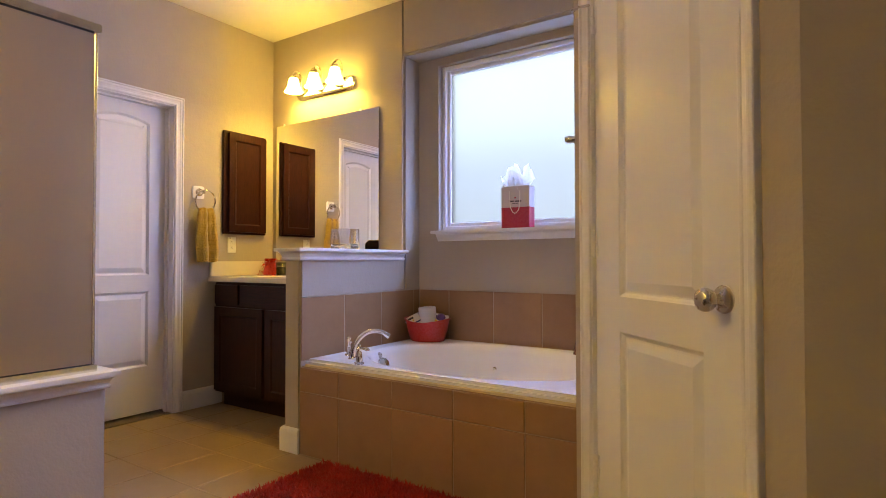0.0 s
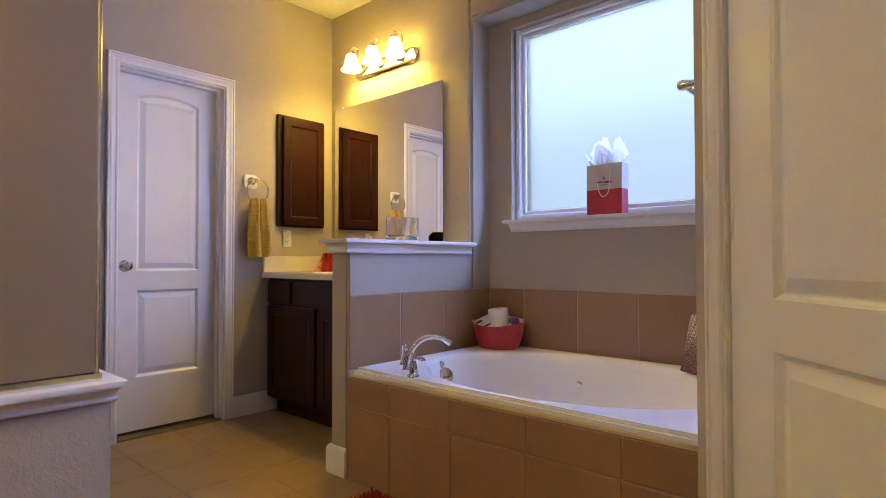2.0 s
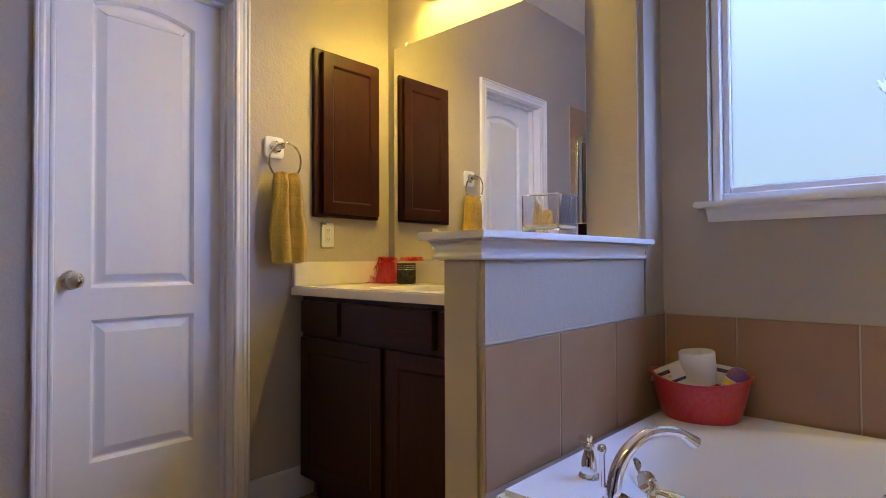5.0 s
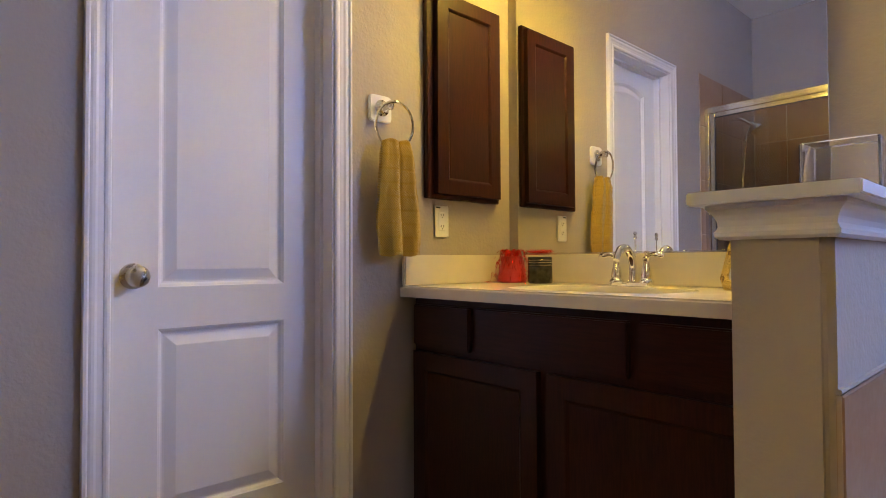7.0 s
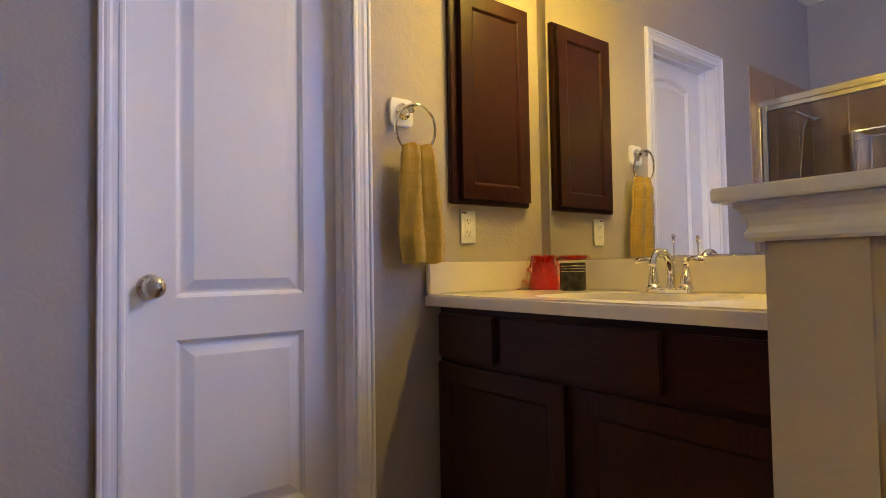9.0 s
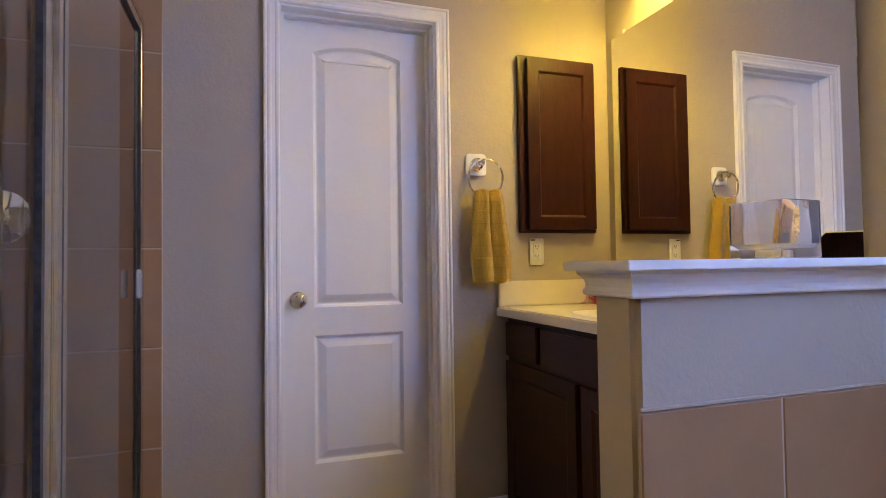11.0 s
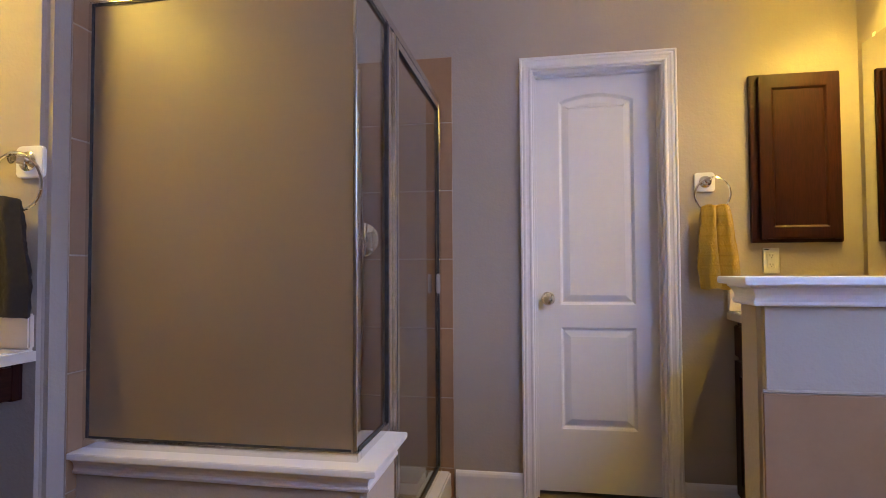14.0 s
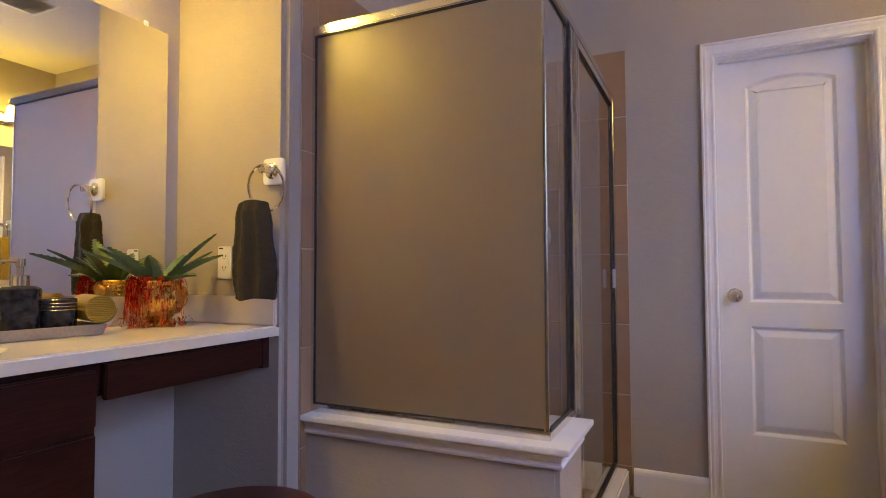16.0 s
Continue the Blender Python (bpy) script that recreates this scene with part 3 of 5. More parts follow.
van = thing("vanity_cabinet", "espresso-stained wooden vanity cabinet under a cream counter", "vanity cabinet")
vy = 2.522
part("body", boxes((-3.505, PONY_W - 0.003, vy, 3.05, 0.10, 0.866), (-3.49, PONY_W - 0.01, vy + 0.06, 3.05, 0.0, 0.10)), ESPRESSO, van)
for x0, x1 in ((-3.495, -3.238), (-3.212, -2.722), (-2.697, -2.385)):
    part("drawer_front", moved(cabinet_front(x0, x1, 0.712, 0.845, flat=True), pose(0, vy - 0.0005, 0)), ESPRESSO_H, van)
for x0, x1 in ((-3.495, -2.985), (-2.953, -2.385)):
    part("cabinet_door", moved(cabinet_front(x0, x1, 0.115, 0.692), pose(0, vy - 0.0005, 0)), ESPRESSO, van)


def counter(name, x0, x1, y_back, y_front, z0, z1, basin, splash_z, side, label):
    """A cast counter with a basin; side: x of the wall that carries a side splash."""
    c = thing(name, label, "vanity top")
    s = 1 if y_front > y_back else -1
    lo, hi = sorted((y_back, y_front))
    bm = bmesh.new()
    rect = [(x0, lo), (x1, lo), (x1, hi), (x0, hi)]
    bx, by, ax, ay = basin
    n = 40
    def sup(k, sx, sy):
        a = 2 * math.pi * k / n
        f = lambda q: math.copysign(abs(q) ** 0.62, q)
        return bx + sx * f(math.cos(a)), by + sy * f(math.sin(a))
    top = [bm.verts.new((x, y, z1)) for x, y in rect]
    edges = [bm.edges.new((top[i], top[(i + 1) % 4])) for i in range(4)]
    prev = [bm.verts.new((*sup(k, ax, ay), z1)) for k in range(n)]
    edges += [bm.edges.new((prev[i], prev[(i + 1) % n])) for i in range(n)]
    bmesh.ops.triangle_fill(bm, use_beauty=True, edges=edges)
    for f, z in ((0.985, z1 - 0.004), (0.96, z1 - 0.015), (0.88, z1 - 0.06), (0.70, z1 - 0.115), (0.35, z1 - 0.13)):
        cur = [bm.verts.new((*sup(k, ax * f, ay * f), z)) for k in range(n)]
        for i in range(n):
            bm.faces.new((prev[i], prev[(i + 1) % n], cur[(i + 1) % n], cur[i]))
        prev = cur
    bm.faces.new(prev)
    low = [bm.verts.new((x, y, z0)) for x, y in rect]
    for i in range(4):
        bm.faces.new((top[i], top[(i + 1) % 4], low[(i + 1) % 4], low[i]))
    rim = [e for e in bm.edges if all(v in top for v in e.verts)]
    bmesh.ops.bevel(bm, geom=rim, offset=0.006, segments=3, affect="EDGES")
    part("slab", bm, MARBLE, c, smooth=35)
    yb = y_back + s * 0.02
    a, b = sorted((y_back, yb))
    part("back_splash", box_bm(x0, x1, a, b, z1 + 0.0005, splash_z, 0.004), MARBLE, c)
    a, b = sorted((yb + s * 0.0005, y_front - s * 0.004))
    part("side_splash", box_bm(side, side + 0.02, a, b, z1 + 0.0005, splash_z, 0.004), MARBLE, c)
    part("drain", moved(lathe([(0.022, 0), (0.022, 0.003), (0.016, 0.005), (0, 0.004)], 16), pose(bx, by, z1 - 0.1295)), CHROME, c, smooth=40)
    return c


CN, CS = 0.903, 0.890
counter("vanity_counter", -3.548, PONY_W - 0.002, 3.051, 2.490, 0.8665, CN, (-2.95, 2.735, 0.265, 0.165), 1.007, -3.548, "cream cultured marble counter with moulded basin")
counter("vanity_counter", TOWEL_WALL + 0.001, -0.662, SOUTH + 0.001, 0.322, 0.857, CS, (-1.22, 0.065, 0.255, 0.155), 0.985, TOWEL_WALL + 0.001, "cream cultured marble counter with knee space below")

# second vanity: drawer base and an apron over the knee space
van2 = thing("vanity_cabinet", "espresso-stained wooden drawer base under the second counter", "vanity cabinet")
part("body", boxes((-1.585, -0.665, SOUTH + 0.003, 0.27, 0.10, 0.856), (-1.57, -0.68, SOUTH + 0.003, 0.21, 0.0, 0.10)), ESPRESSO, van2)
flip = pose(0, 0, 0, 0, 0, 180)
for z0, z1 in ((0.12, 0.395), (0.41, 0.685), (0.70, 0.835)):
    part("drawer_front", moved(cabinet_front(1.00, 1.578, z0, z1, flat=True), pose(0, 0.2705, 0) @ flip), ESPRESSO_H, van2)
part("cabinet_door", moved(cabinet_front(0.672, 0.985, 0.12, 0.835), pose(0, 0.2705, 0) @ flip), ESPRESSO, van2)
apron = thing("knee_drawer", "espresso wooden apron drawer over the knee space", "drawer")
part("body", box_bm(-2.128, -1.587, -0.06, 0.267, 0.768, 0.856), ESPRESSO_H, apron)
part("drawer_front", moved(cabinet_front(1.60, 2.125, 0.758, 0.850, flat=True), pose(0, 0.2675, 0) @ flip), ESPRESSO_H, apron)
part("cleat", box_bm(-2.159, -2.130, -0.10, 0.28, 0.752, 0.856), ESPRESSO, apron)

# ---- medicine cabinet ----
med = thing("medicine_cabinet", "dark espresso wooden wall cabinet with recessed panel door", "wall cabinet")
med.matrix_basis = WEST_FACE
part("body", box_bm(2.598, 2.968, -0.022, -0.0005, 1.206, 1.958, 0.003), ESPRESSO, med)
part("cabinet_door", moved(cabinet_front(2.632, 2.955, 1.222, 1.942, 0.05, 0.02), pose(0, -0.0225, 0)), ESPRESSO, med)


# ---- bathtub ----
def tub():
    t = thing("bathtub", "white acrylic drop-in bathtub with oval basin", "bathtub")
    x0, x1, y0, y1, z = PONY_E + 0.028, EAST_TUB - 0.012, 2.180, RECESS - 0.012, 0.497
    bm = bmesh.new()
    top = [bm.verts.new(p) for p in ((x0, y0, z), (x1, y0, z), (x1, y1, z), (x0, y1, z))]
    edges = [bm.edges.new((top[i], top[(i + 1) % 4])) for i in range(4)]
    n, cx, cy, a, b = 64, -1.445, 2.695, 0.685, 0.475

    def ring(f, zz, shift=0.0, k=0.97):
        out = []
        for i in range(n):
            q = 2 * math.pi * i / n
            c, s = math.cos(q), math.sin(q)
            out.append(bm.verts.new((cx + shift + a * f * math.copysign(abs(c) ** k, c), cy + b * f * math.copysign(abs(s) ** k, s), zz)))
        return out
    prev = ring(1.0, z)
    edges += [bm.edges.new((prev[i], prev[(i + 1) % n])) for i in range(n)]
    bmesh.ops.triangle_fill(bm, use_beauty=True, edges=edges)
    for f, zz, sh in ((0.985, z - 0.004, 0), (0.965, z - 0.016, 0), (0.95, z - 0.04, 0), (0.92, z - 0.12, 0.0), (0.87, z - 0.25, 0.005), (0.80, z - 0.36, 0.01), (0.66, z - 0.405, 0.01), (0.3, z - 0.415, 0.01)):
        cur = ring(f, zz, sh)
        for i in range(n):
            bm.faces.new((prev[i], prev[(i + 1) % n], cur[(i + 1) % n], cur[i]))
        prev = cur
    bm.faces.new(prev)
    low = [bm.verts.new((v.co.x, v.co.y, z - 0.034)) for v in top]
    for i in range(4):
        bm.faces.new((top[i], top[(i + 1) % 4], low[(i + 1) % 4], low[i]))
    bmesh.ops.bevel(bm, geom=[e for e in bm.edges if all(v in top for v in e.verts)], offset=0.014, segments=4, affect="EDGES")
    part("shell", bm, ACRYLIC, t, smooth=40)
    part("caulk_line", sweep_profile([(x0 - 0.002, y0 - 0.0005), (x1, y0 - 0.0005)], [(0.0, 0.4565), (0.007, 0.4565), (0.005, 0.465), (0.0, 0.470)]), CAULK, t, "yellowed caulk bead")
    part("overflow_plate", moved(lathe([(0.0, 0.014), (0.034, 0.013), (0.041, 0.008), (0.042, 0.0), (0.0, 0.0)], 24), Matrix.Translation((-2.068, 2.625, 0.410)) @ pose(0, 0, 0, 0, 74, -22)), CHROME, t, "chrome round overflow plate", smooth=40)
    part("overflow_knob", moved(lathe([(0.0, 0.012), (0.014, 0.011), (0.018, 0.006), (0.018, 0.0), (0.0, 0.0)], 18), Matrix.Translation((-2.096, 2.625, 0.462)) @ pose(0, 0, 0, 0, 66, -22)), NICKEL, t, smooth=40)
    for x, y, s in ((-1.53, 2.272, 1), (-1.05, 2.335, 1), (-1.60, 3.108, -1)):
        part("jet", moved(lathe([(0.0, 0.006), (0.008, 0.006), (0.013, 0.004), (0.014, 0.0), (0.0, 0.0)], 14), Matrix.Translation((x, y, 0.36)) @ pose(0, 0, 0, -85 * s, 0, 0)), CHROME, t, smooth=40)
    return t


tub()


def lever_valve(base=0.026, h=0.075):
    """A bell-shaped valve body with a small top, turned about z."""
    return lathe([(0.0, 0.0), (base, 0.0), (base, 0.004), (base * 0.9, 0.009), (base * 0.72, 0.012), (base * 0.74, 0.02), (base * 0.66, 0.042), (base * 0.46, 0.060), (base * 0.40, h * 0.88), (base * 0.5, h * 0.92), (base * 0.5, h), (base * 0.28, h + 0.006), (base * 0.24, h + 0.011), (base * 0.34, h + 0.017), (base * 0.3, h + 0.024), (0.0, h + 0.028)], 20)


def roman_faucet():
    f = thing("tub_faucet", "polished chrome roman tub faucet with two lever handles", "faucet", at=(-1.988, 2.300, 0.4972), rz=53)
    # local x points over the basin
    body = part("spout", tube(smooth_path([(-0.012, 0, 0.0), (-0.008, 0, 0.03), (0.004, 0, 0.075), (0.033, 0, 0.115), (0.080, 0, 0.141), (0.140, 0, 0.138), (0.185, 0, 0.112)], 6),
                              [0.0178 - 0.00022 * i if i < 33 else 0.0108 + 0.0009 * (i - 32) for i in range(37)], 14), CHROME, f, smooth=40)
    part("spout_base", lathe([(0, 0), (0.031, 0.0), (0.031, 0.005), (0.026, 0.010), (0.021, 0.013), (0, 0.013)], 24), CHROME, f, smooth=40)
    part("diverter", moved(lathe([(0, 0.03), (0.007, 0.03), (0.006, 0.10), (0.009, 0.104), (0.010, 0.112), (0.007, 0.118), (0, 0.12)], 14), pose(-0.028, 0.012, 0)), CHROME, f, smooth=40)
    for y, turn in ((-0.138, -50), (0.138, 82)):
        h = part("handle", moved(lever_valve(), pose(0, y, 0)), CHROME, f, smooth=40)
        part("lever", moved(tube([(0.0, 0, 0.078), (0.018, 0, 0.080), (0.038, 0, 0.078), (0.056, 0, 0.075), (0.066, 0, 0.075)], [0.006, 0.0055, 0.0085, 0.010, 0.004], 10), pose(0, y, 0, 0, 0, turn)), CHROME, h, smooth=40)
    return f


roman_faucet()


def basin_faucet(at, rz, label):
    f = thing("basin_faucet", label, "faucet", at=at, rz=rz)
    f.scale = (0.88, 0.88, 0.88)
    # local -y points over the basin
    base = []
    for k in range(24):
        q = 2 * math.pi * k / 24
        base.append((0.055 * (1 if math.cos(q) > 0 else -1) * (1 if abs(math.cos(q)) > 0.01 else 0) + 0.026 * math.cos(q), 0.026 * math.sin(q)))
    part("base_plate", prism(base, 0, 0.016, 0.004), CHROME, f, smooth=30)
    part("spout", tube(smooth_path([(0, 0.006, 0.012), (0, 0.012, 0.06), (0, 0.0, 0.105), (0, -0.035, 0.135), (0, -0.075, 0.128), (0, -0.098, 0.092)], 6), [0.015 - 0.00012 * i for i in range(31)], 12), CHROME, f, smooth=40)
    part("pull_rod", moved(lathe([(0.0025, 0.0), (0.0025, 0.155), (0.006, 0.158), (0.006, 0.164), (0.0035, 0.167), (0.007, 0.174), (0.004, 0.182), (0, 0.184)], 10), pose(0, 0.03, 0.012)), CHROME, f, smooth=40)
    for s in (-1, 1):
        h = part("handle", moved(lever_valve(0.026, 0.085), pose(s * 0.058, 0, 0.014)), CHROME, f, smooth=40)
        part("lever", tube([(s * 0.058, 0, 0.104), (s * 0.080, -0.002, 0.112), (s * 0.100, -0.004, 0.112), (s * 0.118, -0.006, 0.107), (s * 0.126, -0.006, 0.106)], [0.007, 0.008, 0.011, 0.010, 0.004], 10), CHROME, h, smooth=40)
    return f


basin_faucet((-2.96, 2.945, CN + 0.0003), 0, "chrome two-handle basin faucet with arched spout")
basin_faucet((-1.22, -0.10, CS + 0.0003), 180, "chrome two-handle basin faucet on the second counter")

# ---- shower enclosure ----
GX, GY = -2.30, 1.177
shower = thing("shower_enclosure", "aluminium-framed shower with satin glass side and clear door", "shower enclosure")
Z0, Z1 = 0.5865, 1.93
rail = part("sill_channel", boxes((GX - 0.012, GX + 0.012, TILE_S + 0.001, GY + 0.012, Z0, Z0 + 0.026), (-2.585, GX - 0.0125, GY - 0.012, GY + 0.012, Z0, Z0 + 0.026), bevel=0.002), ALUMINIUM, shower)
part("header_rail", boxes((GX - 0.016, GX + 0.016, TILE_S + 0.001, GY + 0.016, Z1 - 0.034, Z1), (WEST + 0.009, GX - 0.0165, GY - 0.016, GY + 0.016, Z1 - 0.034, Z1), bevel=0.004), ALUMINIUM, shower)
part("wall_channel", box_bm(GX - 0.011, GX + 0.011, TILE_S + 0.001, TILE_S + 0.012, Z0 + 0.026, Z1 - 0.034), ALUMINIUM, shower)
part("satin_panel", box_bm(GX - 0.003, GX + 0.003, TILE_S + 0.008, GY - 0.004, Z0 + 0.018, Z1 - 0.026), SATIN, shower, "satin obscure glass panel")
clear = part("clear_panel", box_bm(-2.584, GX - 0.006, GY - 0.003, GY + 0.003, Z0 + 0.018, Z1 - 0.026), CLEAR, shower, "clear glass return panel")
for strip in ((GX + 0.0035, GX + 0.007, TILE_S + 0.012, TILE_S + 0.017, Z0 + 0.026, Z1 - 0.034), (GX + 0.0035, GX + 0.007, TILE_S + 0.0175, GY - 0.01, Z0 + 0.026, Z0 + 0.031),
              (GX + 0.0035, GX + 0.007, TILE_S + 0.0175, GY - 0.01, Z1 - 0.040, Z1 - 0.034), (-2.5915, -2.5765, GY + 0.0035, GY + 0.015, Z0 + 0.026, Z1 - 0.034),
              (-2.576, GX - 0.01, GY + 0.0035, GY + 0.007, Z0 + 0.026, Z0 + 0.031), (-2.576, GX - 0.01, GY + 0.0035, GY + 0.007, Z1 - 0.042, Z1 - 0.034)):
    part("seal", box_bm(*strip), GASKET, shower)
part("corner_post", box_bm(GX - 0.006, GX + 0.005, GY - 0.006, GY + 0.005, Z0 + 0.026, Z1 - 0.034, 0.002, 1), ALUMINIUM, shower)
part("jamb_post", boxes((-2.668, -2.592, GY - 0.014, GY + 0.014, 0.125, Z1 - 0.034), (-2.668, -2.640, GY + 0.0142, GY + 0.021, 0.125, Z1 - 0.034), bevel=0.003), ALUMINIUM, shower)
part("jamb_post", boxes((WEST + 0.0085, WEST + 0.034, GY - 0.016, GY + 0.016, 0.125, Z1 - 0.034), bevel=0.003), ALUMINIUM, shower)
sdoor = part("shower_door", frame_bm(-3.512, -2.684, 0.138, Z1 - 0.038, 0.028, GY - 0.008, GY + 0.018, 0.003), ALUMINIUM, shower, "framed clear glass shower door")
part("door_glass", box_bm(-3.487, -2.709, GY + 0.001, GY + 0.006, 0.163, Z1 - 0.063), CLEAR, sdoor)
part("seal", frame_bm(-3.488, -2.708, 0.162, Z1 - 0.062, 0.006, GY + 0.0065, GY + 0.0165, 0.0), GASKET, sdoor)
part("seal", box_bm(-2.6835, -2.6685, GY - 0.006, GY + 0.019, 0.138, Z1 - 0.038), GASKET, shower)
part("pull", boxes((-3.415, -3.385, GY + 0.019, GY + 0.034, 0.985, 1.075), bevel=0.004), PULL_PLASTIC, sdoor, "small translucent plastic pull")
solid("shower_curb", boxes((WEST + 0.0085, -2.561, 1.10, 1.236, 0, 0.123), bevel=0.008), ACRYLIC, "white shower curb under the glass door", "curb", "structure", smooth=40)
solid("shower_pan", box_bm(WEST + 0.0085, -2.3715, TILE_S + 0.001, 1.099, 0, 0.05), ACRYLIC, "white acrylic shower floor pan", "shower pan", "structure")

valve = thing("shower_valve", "chrome round shower valve with lever handle", "shower valve")
valve.matrix_basis = pose(WEST + 0.0085, 0.785, 1.245, 0, 0, 90)
part("escutcheon", moved(lathe([(0.0, 0.0), (0.085, 0.0), (0.086, 0.004), (0.078, 0.010), (0.040, 0.016), (0.030, 0.020), (0.028, 0.045), (0.0, 0.047)], 32), pose(0, 0, 0, 90, 0, 0)), CHROME, valve, smooth=40)
part("lever", tube([(0, -0.03, 0), (0, -0.07, 0), (0, -0.10, -0.008), (0, -0.115, -0.03), (0, -0.118, -0.055)], [0.013, 0.012, 0.010, 0.009, 0.007], 10), CHROME, valve, smooth=40)
head = thing("hand_shower", "chrome handheld shower head with long hose", "shower head")
head.matrix_basis = pose(WEST + 0.0085, 0.785, 1.86, 0, 0, 90)
part("arm", tube(smooth_path([(0, 0, 0.05), (0, -0.06, 0.06), (0, -0.11, 0.03), (0, -0.13, 0.01)], 5), 0.010, 10), CHROME, head, smooth=40)
part("rose", moved(lathe([(0, 0.03), (0.015, 0.03), (0.02, 0.01), (0.042, -0.015), (0.044, -0.03), (0.0, -0.032)], 20), Matrix.Translation((0, -0.15, -0.005)) @ pose(0, 0, 0, -35, 0, 0)), CHROME, head, smooth=40)
part("hose", tube(smooth_path([(0, -0.12, 0.0), (0.02, -0.10, -0.12), (0.025, -0.07, -0.6), (0.02, -0.06, -1.1), (0.0, -0.04, -1.35), (-0.03, -0.05, -1.1)], 8), 0.006, 8), CHROME, head, smooth=40)


# ---- towel rings and towels ----
def towel_ring(place, label):
    r = thing("towel_ring", label, "towel ring", group="towel rings")
    r.matrix_basis = place
    out = []
    h, c = 0.044, 0.013
    for sx, sz, a0 in ((1, -1, -90), (1, 1, 0), (-1, 1, 90), (-1, -1, 180)):
        for k in range(4):
            a = radians(a0 + 30 * k)
            out.append((sx * (h - c) + c * math.cos(a), sz * (h - c) + c * math.sin(a)))
    plate = prism(out, 0, 0.014, 0.003)
    part("backing_plate", moved(plate, pose(0, 0, 0, 90, 0, 0)), PLASTIC, r, "white rounded square backing plate", smooth=30)
    part("post", moved(lathe([(0, 0.0145), (0.027, 0.0145), (0.027, 0.020), (0.018, 0.026), (0.012, 0.034), (0.011, 0.056), (0.015, 0.060), (0.015, 0.066), (0.009, 0.070), (0.0, 0.071)], 22), pose(0, 0, 0, 90, 0, 0)), CHROME, r, smooth=40)
    part("ring", tube([(0.018 + 0.074 * math.sin(q), -0.064 - 0.010 * math.cos(q), -0.062 + 0.074 * math.cos(q)) for q in (2 * math.pi * k / 40 for k in range(40))], 0.0045, 8, True), CHROME, r, smooth=40)
    return r


towel_ring(pose(WEST, 2.408, 1.485, 0, 0, 90), "chrome towel ring on a white backing plate")
towel_ring(pose(TOWEL_WALL, 0.302, 1.398, 0, 0, 90), "chrome towel ring on a white backing plate beside the shower")


def towel_mat(name, dark, light, ribbed):
    m, t, b = material(name)
    v = coords(t)
    n1, n2 = noise_node(t, v, 6, 4), noise_node(t, v, 420, 2)
    link(t, ramp(t, n1, [(0.3, dark), (0.7, light)]), b.inputs["Base Color"])
    b.inputs["Roughness"].default_value = 0.95
    b.inputs["Sheen Weight"].default_value = 0.3 if ribbed else 0.04
    height = n2
    if ribbed:
        # woven chevrons: the slant flips from one band to the next, with a flat hem line between bands
        flatv = coords(t, (1, 0, 1))
        band = t.nodes.new("ShaderNodeTexWave")
        band.wave_type, band.bands_direction = "BANDS", "Z"
        band.inputs["Scale"].default_value = 7.2
        link(t, flatv, band.inputs["Vector"])
        slants = []
        for sx in (1.0, -1.0):
            w = t.nodes.new("ShaderNodeTexWave")
            w.wave_type, w.bands_direction, w.wave_profile = "BANDS", "DIAGONAL", "SIN"
            w.inputs["Scale"].default_value, w.inputs["Distortion"].default_value = 105, 0.8
            link(t, coords(t, (sx, 0, 1.15)), w.inputs["Vector"])
            slants.append(w.outputs["Fac"])
        flip = t.nodes.new("ShaderNodeTexWave")
        flip.wave_type, flip.bands_direction = "BANDS", "Z"
        flip.inputs["Scale"].default_value = 3.6
        link(t, flatv, flip.inputs["Vector"])
        chevron = mixed(t, ramp(t, flip.outputs["Fac"], [(0.46, (0, 0, 0)), (0.54, (1, 1, 1))]), slants[0], slants[1])
        seam = ramp(t, band.outputs["Fac"], [(0.0, (0, 0, 0)), (0.10, (1, 1, 1))])
        height = mixed(t, 0.4, mixed(t, seam, (0, 0, 0), chevron), n2)
        relief(t, b, height, 0.9, 0.003)
        # shade between the ribs is painted in: grooves of the weave get a darker colour
        line = ramp(t, mixed(t, 0.6, n2, chevron), [(0.1, (0.55, 0.52, 0.44)), (0.6, (1, 1, 1))])
        link(t, mixed(t, 1.0, ramp(t, n1, [(0.3, dark), (0.7, light)]), line, "MULTIPLY"), b.inputs["Base Color"])
    else:
        relief(t, b, n2, 0.7, 0.003)
    return m


MUSTARD = towel_mat("mustard_terry", (0.40, 0.240, 0.014), (0.50, 0.310, 0.024), True)
CHARCOAL = towel_mat("charcoal_terry", (0.012, 0.008, 0.006), (0.021, 0.015, 0.011), False)


